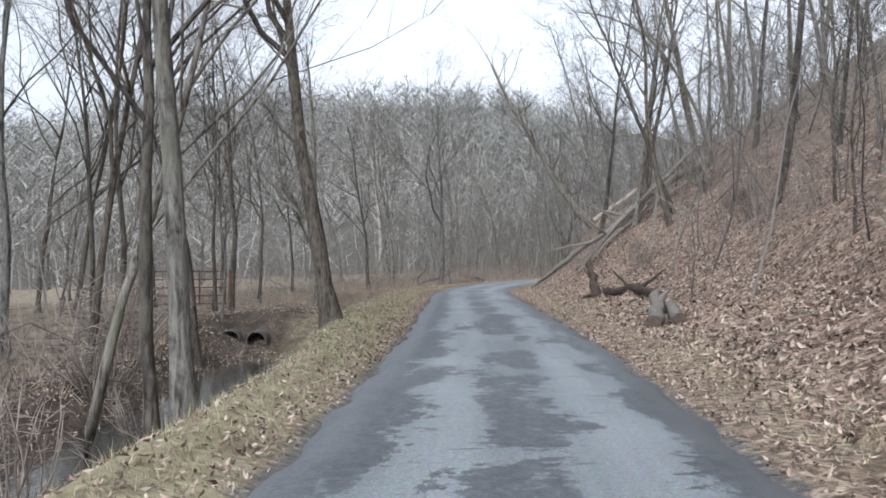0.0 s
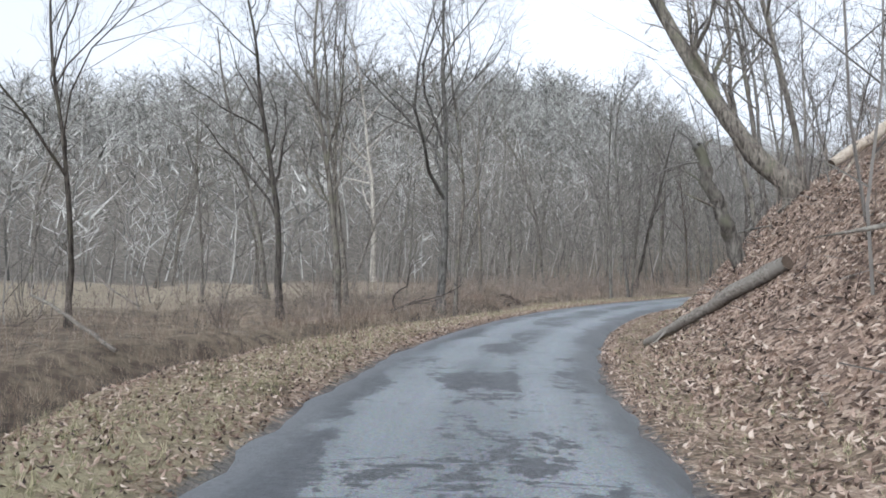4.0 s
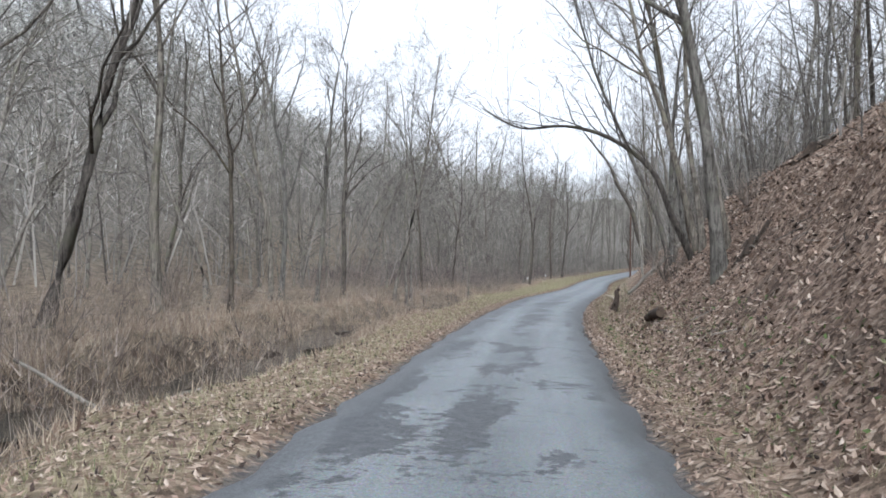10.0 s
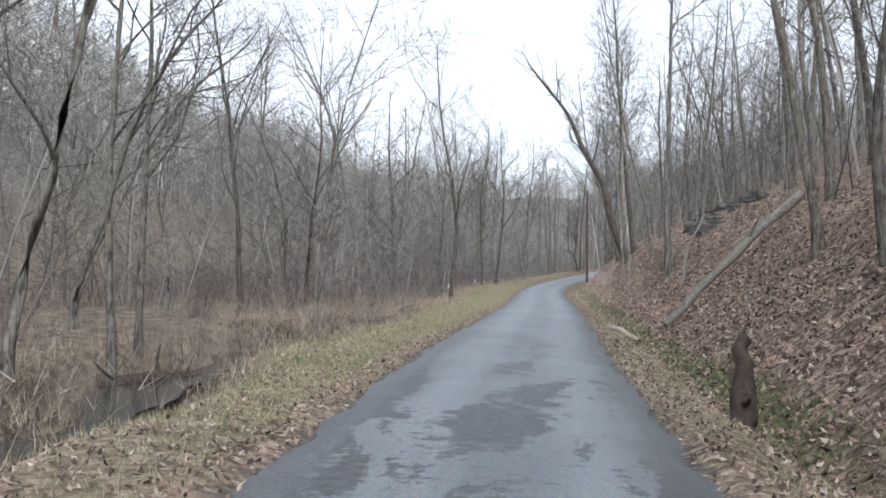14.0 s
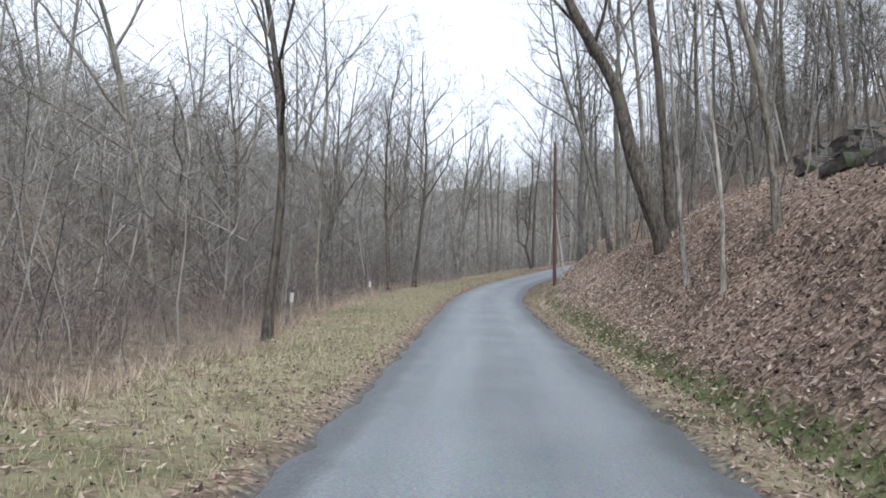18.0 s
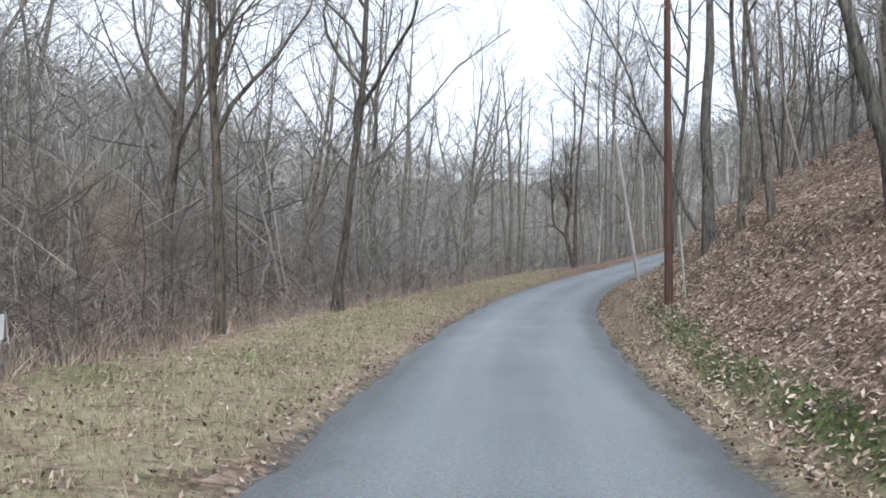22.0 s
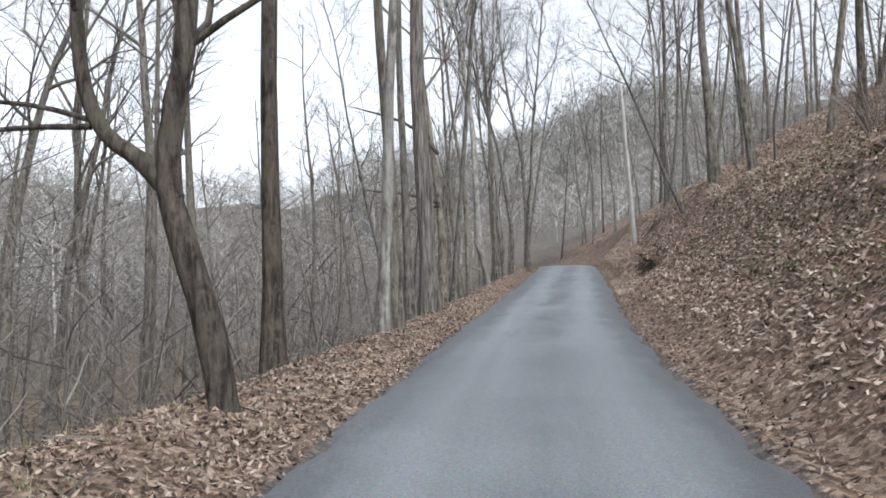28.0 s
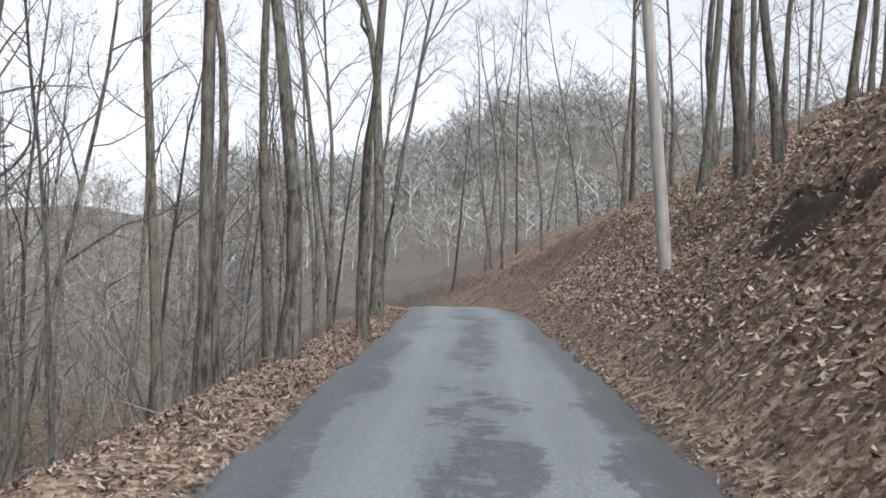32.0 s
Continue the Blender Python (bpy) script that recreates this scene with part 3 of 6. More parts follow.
KINDS = [
    tree_meshes(11, 15, 0.17, M_BARK, bare=0.35),
    tree_meshes(12, 18, 0.20, M_BARK, bare=0.45, limb=0.3),
    tree_meshes(13, 12, 0.12, M_BARK, bare=0.3, bend=0.09),
    tree_meshes(14, 16, 0.16, M_BARK_DARK, bare=0.4, lean=(0.15, 0.05)),
    tree_meshes(15, 10, 0.09, M_BARK, bare=0.25, kids=(10, 6, 7, 0)),
    tree_meshes(16, 20, 0.24, M_BARK, bare=0.5, limb=0.28),
    tree_meshes(17, 7, 0.05, M_BARK_DARK, bare=0.2, kids=(9, 5, 7, 0), sides=5),
    tree_meshes(18, 17, 0.15, M_BARK_PALE, bare=0.45, limb=0.3),
    tree_meshes(19, 20, 0.14, M_BARK, bare=0.5, limb=0.24, bend=0.03),
    tree_meshes(20, 18, 0.10, M_BARK, bare=0.45, limb=0.25, bend=0.035, kids=(10, 6, 7, 0)),
    tree_meshes(21, 19, 0.12, M_BARK_DARK, bare=0.42, limb=0.3, bend=0.04, lean=(0.1, 0)),
    tree_meshes(22, 9, 0.11, M_BARK, bare=0.14, limb=0.55, spread=(0.6, 1.25), bend=0.12),
    tree_meshes(23, 12.5, 0.14, M_BARK, bare=0.2, limb=0.48, spread=(0.5, 1.1), bend=0.10),
    tree_meshes(24, 14, 0.15, M_BARK_DARK, bare=0.25, limb=0.42, spread=(0.45, 1.0), bend=0.08),
]
LABEL = ["grey-barked bare winter tree with spreading limbs"] * 3 + ["dark bare tree leaning among undergrowth", "slender bare sapling with fine twigs", "tall bare tree with a straight grey trunk", "thin dark bare sapling on the leafy ground", "pale sycamore with whitish bark and bare crown", "tall slim grey trunk with a high bare crown", "slim straight grey stem in the winter woods", "tall dark slim tree leaning slightly", "low spreading bare tree with crooked limbs", "bare tree with wide crooked limbs", "dark bare tree with a rounded twiggy crown"]


def hero(x, y, h, rad, lean=0.0, bark=M_BARK, label="tall bare winter tree beside the lane", seed=None, fore=0.0, name="bare_tree", **kw):
    """A tree of its own shape; lean is towards the right side of the road, fore along it."""
    s, u = near_road(x, y)
    k = int(np.argmin(np.abs(RUN - s[0])))
    d = RIGHT[k] * lean + TAN[k] * fore
    ms = tree_meshes(seed if seed is not None else int(x * 131 + y * 17) & 0xffff, h, rad * 0.84, bark, (float(d[0]), float(d[1])), **{**dict(kids=(13, 8, 8, 0)), **kw})
    taken.append((x, y))
    return tree_thing(ms, Matrix.Translation((x, y, z_at(x, y))), label, name)


taken = []
FORKED = dict(bare=0.28, limb=0.55, spread=(0.35, 0.8), tip=0.12)
TALL = dict(bare=0.5, limb=0.26, bend=0.03)
D, P, G = M_BARK_DARK, M_BARK_PALE, M_BARK

# the clump over the stream and the forked tree at the crossing
hero(-2.7, 9.7, 14, 0.16, -0.06, G, "grey forked tree leaning over the stream bank", seed=41, bend=0.02, **FORKED)
hero(-3.4, 10.7, 13, 0.12, 0.04, D, "dark slender trunk in the streamside clump", **FORKED)
hero(-4.6, 11.6, 12, 0.10, 0.22, G, "spreading bare tree over the stream", **FORKED)
hero(-6.6, 12.2, 12, 0.13, -0.25, G, "leaning bare tree over brush", **FORKED)
hero(-6.4, 16.5, 13, 0.11, 0.1, D, "dark bare tree beside the stream", **FORKED)
hero(-9.0, 19.0, 13, 0.13, -0.1, G, "bare tree in the streamside thicket", **FORKED)
hero(-2.5, 20.9, 15, 0.25, -0.12, D, "stout forked tree with burls on the grassy verge", bare=0.33, limb=0.5, spread=(0.3, 0.9), tip=0.12)
for x, y, h, rad, ln in ((-5.6, 20.9, 13, .16, -.1), (-8.4, 24.0, 12, .12, .1), (-10.2, 27.0, 13, .12, -.05), (-12.0, 30.0, 13, .13, .1), (-7.4, 29.8, 11, .09, -.1), (-11.0, 21.5, 13, .14, .15),
                         (-13.5, 25.0, 12, .12, 0), (-15.0, 34.0, 13, .13, .05), (-11.5, 37.0, 13, .12, -.1), (-9.0, 45.0, 13, .12, .05), (-12.5, 52.0, 13, .13, 0), (-9.5, 58.0, 13, .12, 0)):
    hero(x, y, h, rad, ln, D, "dark twiggy tree in the streamside thicket", **FORKED)
hero(-6.1, 25.4, 7, 0.055, 0.03, G, "thin sapling standing at the water's edge")
hero(-8.1, 35.3, 13, 0.15, 0.0, D, "dark trunk beside the farm gate")
hero(-5.8, 42.0, 13, 0.26, -0.1, G, "old spreading tree with broken limbs", **FORKED)
hero(-5.2, 46.0, 7, 0.17, -0.5, D, "dark leaning dead trunk over the verge", bare=0.7)
# trees of the flood plain
for x, y, h, rad, ln, b in ((-5.2, 64.9, 12, .17, -.1, D), (-3.9, 68.3, 13, .11, 0, G), (-3.6, 66.9, 14, .17, .03, G), (-4.3, 74.3, 14, .15, 0, G),
                            (0.5, 75.0, 15, .13, .06, G), (1.6, 86.1, 12, .12, .05, G), (9.6, 89.2, 13, .15, -.04, G),
                            (11.4, 94.1, 16, .15, 0, G), (12.0, 97.5, 12, .11, .05, G), (13.5, 104.5, 13, .2, .12, D), (21.6, 116.3, 13, .15, 0, G),
                            (19.0, 111.5, 12, .11, 0, D), (23.6, 122.5, 14, .16, -.03, G), (25.0, 121.6, 13, .14, 0, G), (30.5, 126.3, 13, .13, .04, G),
                            (32.8, 129.9, 13, .12, 0, G), (29.2, 130.2, 14, .19, 0, D), (33.6, 131.2, 14, .11, 0, G), (39.8, 136.3, 12, .09, .03, G),
                            (39.8, 143.5, 14, .14, 0, D), (42.9, 144.9, 11, .11, .06, D), (56.7, 156.9, 16, .16, 0, D), (60.6, 164.5, 15, .12, -.02, G),
                            (63.4, 168.0, 14, .12, .03, G), (68.7, 178.2, 13, .13, 0, G), (73.6, 180.1, 13, .14, 0, D), (79.9, 198.9, 14, .15, .05, G), (66.5, 183.0, 14, .2, -.05, D)):
    hero(x, y, h, rad, ln, b, "bare tree rising from brown undergrowth" if b is G else "dark-barked bare tree in the undergrowth", bare=0.3, limb=0.42, spread=(0.4, 0.95))
hero(-0.2, 74.4, 17, 0.24, 0.03, G, "big twin-trunked tree with a high spreading crown", **{**FORKED, "bare": 0.26})
hero(16.6, 109.9, 15, 0.2, 0.02, G, "forked bare tree with upswept limbs", **{**FORKED, "bare": 0.36})
hero(-2.3, 70.9, 4, 0.09, 0.3, D, "dark crooked trunk bent over the brush", bend=0.3, kids=(6, 4, 4, 0))
hero(-1.6, 71.8, 3.5, 0.07, -0.35, D, "dark crooked trunk bent over the brush", bend=0.3, kids=(5, 4, 4, 0))
hero(-7.8, 115.1, 25, 0.34, 0.0, P, "tall white-limbed sycamore among grey woods", bare=0.25, limb=0.4, spread=(0.4, 0.9))
hero(59.6, 175.9, 24, 0.25, 0.0, G, "tall bare tree standing over the woods", **FORKED)
hero(78.9, 185.9, 16, 0.17, 0.0, D, "dark straight tree at the edge of the verge", bare=0.28, limb=0.4, spread=(0.5, 1.0))
hero(76.3, 192.5, 16, 0.26, 0.06, D, "dark stout tree below the verge", **FORKED)
hero(82.5, 196.5, 14, 0.16, 0.1, G, "bare tree on the steep leafy hillside", **FORKED)
hero(96.1, 214.8, 25, 0.3, 0.0, G, "tall spreading tree on the slope", **FORKED)
hero(120.4, 239.1, 27, 0.3, 0.0, G, "tall bare tree far down the slope", **FORKED)
# the row of trunks on the downhill edge
k = int(np.argmin(np.abs(RUN - 243)))
rr = random.Random(77)
wood, fine = Tubes(), Tubes()


def outward(pairs):
    """Places out from the road and up, as a smooth curve."""
    p = np.array([pairs[0], *pairs, pairs[-1]], float)
    out = []
    for i in range(1, len(p) - 2):
        for t in (0, .33, .67):
            out.append(0.5 * (2 * p[i] + (p[i + 1] - p[i - 1]) * t + (2 * p[i - 1] - 5 * p[i] + 4 * p[i + 1] - p[i + 2]) * t * t + (3 * p[i] - p[i - 1] - 3 * p[i + 1] + p[i + 2]) * t ** 3))
    out.append(p[-1])
    return [Vector((-RIGHT[k][0] * a, -RIGHT[k][1] * a, z)) for a, z in out]


for pairs, r0, r1 in ((((0, -.3), (.18, .7), (.42, 1.5), (.58, 2.1), (.55, 2.7), (.42, 3.4), (.36, 4.2), (.25, 5.4), (.3, 7.0), (.1, 9.0), (.2, 12.0)), .15, .05),
                      (((.5, 1.95), (.85, 2.35), (1.2, 2.62), (1.42, 3.1), (1.5, 3.8), (1.52, 4.7), (1.66, 6.2), (1.5, 8.0), (1.7, 10.0)), .095, .03),
                      (((.45, 1.7), (.5, 2.4), (.42, 3.2), (.55, 4.2), (.7, 5.6), (.62, 7.5)), .05, .02)):
    pts = outward(pairs)
    n = len(pts)
    wood.tube(pts, [(r0 + (r1 - r0) * i / (n - 1)) * rr.uniform(.94, 1.07) * (1.35 if i == 0 and pairs[0][1] < 0 else 1) for i in range(n)], 10)
    for i in range(n // 2, n):
        for _ in range(2):
            d = (pts[min(i + 1, n - 1)] - pts[i - 1]).normalized() + Vector((rr.gauss(0, .7), rr.gauss(0, .7), rr.uniform(-.2, .6)))
            grow(rr, wood, fine, pts[i], d.normalized(), rr.uniform(1.4, 3.4), (r0 + (r1 - r0) * i / (n - 1)) * .45, 1, {**SPEC, "spread": (0.4, 0.9)})
for pairs in (((1.3, 2.75), (2.0, 2.95), (2.8, 3.0), (3.7, 2.85)), ((1.35, 2.7), (2.2, 2.72), (3.2, 2.6), (4.0, 2.35))):
    pts = outward(pairs)
    wood.tube(pts, [.035 - .026 * i / (len(pts) - 1) for i in range(len(pts))], 6)
forked = tree_thing((wood.mesh("trunk", D), fine.mesh("crown", M_TWIG)), Matrix.Translation((107.36, 209.13, z_at(107.36, 209.13))), "mossy forked tree with a limb swung out over the drop")
taken.append((107.36, 209.13))
hero(110.1, 212.2, 20, 0.18, 0.0, D, "dark straight trunk on the road's edge", **TALL)
hero(114.05, 214.3, 13, 0.16, -0.07, P, "pale broken sycamore with peeling bark", bare=0.75, kids=(5, 4, 4, 0))
hero(114.75, 214.6, 21, 0.15, 0.0, G, "tall grey trunk on the road's edge", **TALL)
hero(117.4, 216.9, 18, 0.13, -0.02, G, "slim grey trunk with knots", **TALL)
hero(118.75, 217.55, 22, 0.27, 0.0, M_BARK_SHAG, "shagbark trunk with long peeling strips", sides=12, **TALL)
crooked = hero(123.6, 221.7, 17, 0.17, 0.0, G, "grey trunk with crooked drooping limbs on the road's edge", bare=0.42, limb=0.42, spread=(0.5, 0.95))
k = int(np.argmin(np.abs(RUN - 263)))
for rise, r0 in ((((0.05, 3.4), (0.5, 3.55), (1.1, 3.75), (1.9, 3.85), (2.5, 3.95)), .055), (((0.05, 3.3), (0.7, 3.35), (1.3, 3.1), (1.75, 2.7), (2.0, 2.1)), .05), (((0.05, 5.0), (0.6, 5.7), (1.2, 6.1), (2.0, 6.4), (2.9, 6.7)), .075)):
    side = Tubes()
    side.tube([Vector((-RIGHT[k][0] * a, -RIGHT[k][1] * a, z)) for a, z in rise], [r0, r0 * .8, r0 * .65, r0 * .45, .015], 7)
    part("limb", side.mesh("limb", D), crooked, "dark crooked side limb")
hero(124.4, 222.1, 19, 0.125, 0.09, G, "leaning grey trunk on the road's edge", bare=0.5, limb=0.26, bend=0.01)
hero(129.85, 226.15, 20, 0.115, 0.0, G, "slim straight trunk beside a broken stump", **TALL)
hero(130.95, 226.25, 19, 0.2, -0.1, P, "pale forked trunk above the drop", bare=0.35, limb=0.5, spread=(0.25, 0.6))
for x, y, h, rad, ln in ((135.8, 229.8, 19, .12, 0), (136.7, 230.6, 18, .09, .03), (138.0, 230.6, 19, .16, .06), (142.0, 232.6, 19, .13, 0), (147.5, 237.0, 20, .2, -.04),
                         (148.5, 237.8, 18, .11, .02), (152.0, 243.0, 18, .13, 0), (158.0, 249.5, 18, .13, 0), (163.5, 251.5, 19, .15, .03), (133.5, 231.5, 18, .1, 0), (127.0, 227.5, 17, .11, -.03)):
    hero(x, y, h, rad, ln, G, "grey trunk in the row along the drop", bare=0.4, limb=0.32, spread=(0.4, 0.8))
# the right bank
hero(9.2, 36.4, 12, 0.13, -0.3, D, "curved tree leaning out from the leafy bank", bend=0.1)
hero(11.6, 43.0, 13, 0.12, -0.1)
hero(8.7, 34.9, 13, 0.14, -0.28, D, "leaning dark tree on the leafy bank")
hero(12.6, 45.5, 17, 0.24, -0.08, G, "stout tree on the brow of the bank")
hero(7.8, 17.4, 6, 0.05, 0.0, D, "thin sapling on the leafy bank")
hero(9.6, 22.5, 8, 0.06, -0.05, D, "thin sapling on the leafy bank")
hero(10.5, 59.5, 14, 0.13, -0.2)
for x, y, h, rad, ln in ((13.2, 72.0, 16, .18, -.22), (13.9, 73.6, 15, .14, -.16), (14.6, 75.6, 17, .2, -.12), (18.4, 84.0, 15, .14, -.12), (20.6, 87.0, 16, .16, -.08), (16.4, 79.0, 14, .12, -.2),
                         (27.3, 99.2, 15, .2, -.12), (28.6, 100.4, 14, .13, -.2), (31.6, 104.7, 14, .12, -.1), (33.5, 107.1, 14, .15, -.3), (35.5, 110.0, 14, .12, -.15), (38.3, 114.4, 15, .15, -.2),
                         (41.0, 117.5, 15, .16, -.12), (42.6, 119.2, 14, .12, -.1), (40.0, 115.4, 9, .05, 0), (45.6, 122.8, 15, .14, -.1), (65.5, 149.4, 16, .11, -.03), (77.4, 164.8, 17, .15, -.06),
                         (82.4, 171.3, 18, .24, -.16), (83.0, 172.6, 18, .18, -.2), (83.5, 171.9, 17, .16, -.05), (88.4, 180.4, 15, .12, -.12), (87.6, 178.7, 15, .12, -.12), (90.9, 183.6, 18, .24, -.05),
                         (93.5, 184.2, 15, .14, -.1), (99.8, 193.7, 16, .19, -.08), (132.8, 215.5, 17, .17, -.03), (133.4, 218.5, 10, .1, -.5), (134.5, 217.8, 19, .26, -.05), (153.8, 224.0, 18, .17, 0),
                         (146.5, 226.6, 19, .19, -.04), (144.6, 225.3, 17, .12, -.08), (157.0, 231.0, 18, .18, 0), (161.0, 236.0, 18, .15, .02), (150.0, 227.5, 17, .12, -.05)):
    hero(x, y, h, rad, ln, G, "grey bare tree on the leaf-covered bank", bare=0.4)
ARCH_SPOT = (32.2, 105.8)
hero(37.0, 111.4, 15, 0.17, -0.3, D, "dark tree leaning from the steep bank", bare=0.5)
hero(57.4, 139.6, 17, 0.19, -0.06, M_BARK_SHAG, "pale grey straight trunk on the bank", **TALL)
hero(64.2, 149.8, 13, 0.07, -0.03, P, "thin pale birch-like stem", **TALL)
hero(66.5, 152.8, 12, 0.09, -0.16, P, "thin pale leaning stem", **TALL)


def arching(x, y, rise, r0, r1, bark, label, seed, sides=10):
    """A trunk that curves out over the lane; rise lists how far out and how high."""
    rr = random.Random(seed)
    sp, _ = near_road(x, y)
    k = int(np.argmin(np.abs(RUN - sp[0])))
    pts = [Vector((-RIGHT[k][0] * a + rr.gauss(0, .14) * (i > 0), -RIGHT[k][1] * a, b)) for i, (a, b) in enumerate(rise)]
    dense = []
    for i in range(len(pts) - 1):
        p0, p1, p2, p3 = pts[max(i - 1, 0)], pts[i], pts[i + 1], pts[min(i + 2, len(pts) - 1)]
        for t in (0, .25, .5, .75):
            dense.append(0.5 * (2 * p1 + (p2 - p0) * t + (2 * p0 - 5 * p1 + 4 * p2 - p3) * t * t + (3 * p1 - p0 - 3 * p2 + p3) * t ** 3))
    dense.append(pts[-1])
    n = len(dense)
    wood, fine = Tubes(), Tubes()
    wood.tube(dense, [(r0 + (r1 - r0) * (i / (n - 1)) ** 0.8) * rr.uniform(.92, 1.08) * (1.3 if i == 0 else 1) for i in range(n)], sides)
    spec = {**SPEC, "spread": (0.4, 0.9)}
    for i in range(n // 3, n):
        d = (dense[min(i + 1, n - 1)] - dense[i - 1]).normalized()
        d = (d + Vector((rr.gauss(0, .6), rr.gauss(0, .6), rr.uniform(-.1, .9)))).normalized()
        grow(rr, wood, fine, dense[i], d, rr.uniform(1.2, 3.2), (r0 + (r1 - r0) * i / (n - 1)) * .4, 1, spec)
    taken.append((x, y))
    return tree_thing((wood.mesh("trunk", bark), fine.mesh("crown", M_TWIG)), Matrix.Translation((x, y, z_at(x, y) - .2)), label)


arching(70.9, 157.6, ((0, 0), (1.0, 2.8), (1.9, 5.4), (3.0, 7.8), (4.2, 10.0), (5.6, 12.0), (7.2, 13.6)), .32, .05, D, "massive dark trunk arching out from the bank", 5, 12)
arching(*ARCH_SPOT, ((0, 0), (.55, 1.5), (1.3, 2.9), (2.7, 3.9), (4.3, 4.3), (5.6, 4.2), (6.6, 4.8)), .125, .02, D, "crooked tree with a long limb arching over the lane", 6)
arching(13.2, 44.4, ((0, 0), (.8, 2.4), (1.8, 4.6), (3.2, 6.4), (5.0, 7.4), (6.8, 7.7)), .13, .02, G, "curved tree arching over from the bank's brow", 7)
arching(9.4, 57.0, ((0, 0), (.5, .6), (1.05, 1.25), (1.65, 2.05), (2.3, 3.1), (3.2, 4.7), (4.3, 6.6), (5.4, 8.6), (6.3, 10.8)), .36, .07, G, "heavy tree leaning far out over the lane", 8, 12)
hero(72.3, 158.6, 20, 0.22, -0.2, D, "dark trunk beside a massive one", **TALL)
hero(97.4, 189.8, 14, 0.11, -0.85, G, "long mossy tree leaning across the lane", bare=0.3, bend=0.12)

rng = random.Random(5)


JOINED = []


def scatter(n, s0, s1, u0, u1, kinds, gap=1.5, size=(0.75, 1.2), joined=False):
    done = 0
    for _ in range(n * 6):
        if done >= n:
            break
        s, u = rng.uniform(s0, s1), rng.uniform(u0, u1)
        x, y, _ = on_road(s, u)
        x, y = float(x), float(y)
        if any((x - a) ** 2 + (y - b) ** 2 < gap * gap for a, b in taken):
            continue
        taken.append((x, y))
        k = rng.choice(kinds)
        m = place(x, y, rng.random() * 6.28, rng.uniform(*size), 0.0, (rng.gauss(0, 0.05), rng.gauss(0, 0.05)))
        if joined:
            JOINED.append((k, m))
        else:
            tree_thing(KINDS[k], m, LABEL[k])
        done += 1


def raw(me):
    v = np.empty(len(me.vertices) * 3)
    me.vertices.foreach_get("co", v)
    me.calc_loop_triangles()
    f = np.empty(len(me.loop_triangles) * 3, np.int32)
    me.loop_triangles.foreach_get("vertices", f)
    return v.reshape(-1, 3), f.reshape(-1, 3)


def join_trees(name, label):
    """The trees farther from the lane as one wood."""
    cache, vs, fs, mi, n = {}, [], [], [], 0
    for k, m in JOINED:
        if k not in cache:
            cache[k] = [raw(me) for me in KINDS[k]]
        a = np.array(m)
        for slot, (v, f) in enumerate(cache[k]):
            vs.append(v @ a[:3, :3].T + a[:3, 3])
            fs.append(f + n)
            mi.append(np.full(len(f), slot))
            n += len(v)
    thing(name, label, "woods", kind="stuff", data=mesh_from(name, np.concatenate(vs), np.concatenate(fs), [M_BARK, M_TWIG], smooth_shade=True, index=np.concatenate(mi)))


scatter(26, 6, 62, 5.6, 15, [4, 6, 3, 2, 0, 4, 10], 1.6, (0.6, 0.95))
scatter(20, 92, 152, 9, 19, [8, 9, 10, 0, 1], 1.8, (0.75, 1.0))
scatter(26, 230, 300, 7.5, 16, [8, 9, 9, 8, 10, 4, 0], 2.2, (0.75, 1.05))
scatter(22, 282, 330, -12, -3.6, [8, 9, 9, 10, 8], 1.8, (0.8, 1.05))
scatter(12, 288, 335, 3.8, 9, [8, 9, 9, 10], 1.6, (0.75, 1.0))
scatter(50, 10, 230, 10, 24, [0, 1, 3, 4, 5, 6, 1, 5], 2.5, (0.7, 1.05), True)
scatter(26, 150, 215, 9, 24, [8, 9, 10, 0, 1, 8], 2.0, (0.75, 1.05), True)
scatter(30, 225, 345, 14, 28, [8, 9, 9, 8, 10, 4, 0], 2.2, (0.75, 1.05), True)
scatter(14, 300, 352, -26, -6, [8, 9, 9, 10, 8], 1.8, (0.8, 1.05), True)
scatter(46, 6, 128, -36, -13, [0, 2, 12, 13, 4, 13, 11], 2.6, (0.6, 0.95), True)
scatter(30, 92, 150, -34, -12, [12, 13, 2, 9, 13], 2.4, (0.65, 1.0), True)
scatter(52, 140, 235, -32, -9, [11, 12, 13, 11, 12, 4, 2], 2.4, (0.6, 1.0), True)
scatter(16, 228, 272, -30, -13, [5, 1, 8, 13, 5], 2.6, (0.95, 1.2), True)
scatter(24, 150, 264, -40, -22, [8, 5, 1, 9, 13], 2.6, (0.9, 1.15), True)
scatter(14, 240, 300, -34, -14, [8, 1, 5, 0], 3.0, (0.9, 1.2), True)
scatter(16, 240, 300, -24, -6, [8, 9, 4, 0, 6], 3.0, (0.7, 1.0), True)
join_trees("open_woods", "grey bare trees standing back from the lane")

# far woods, each tree its own small mesh joined into one sheet of forest


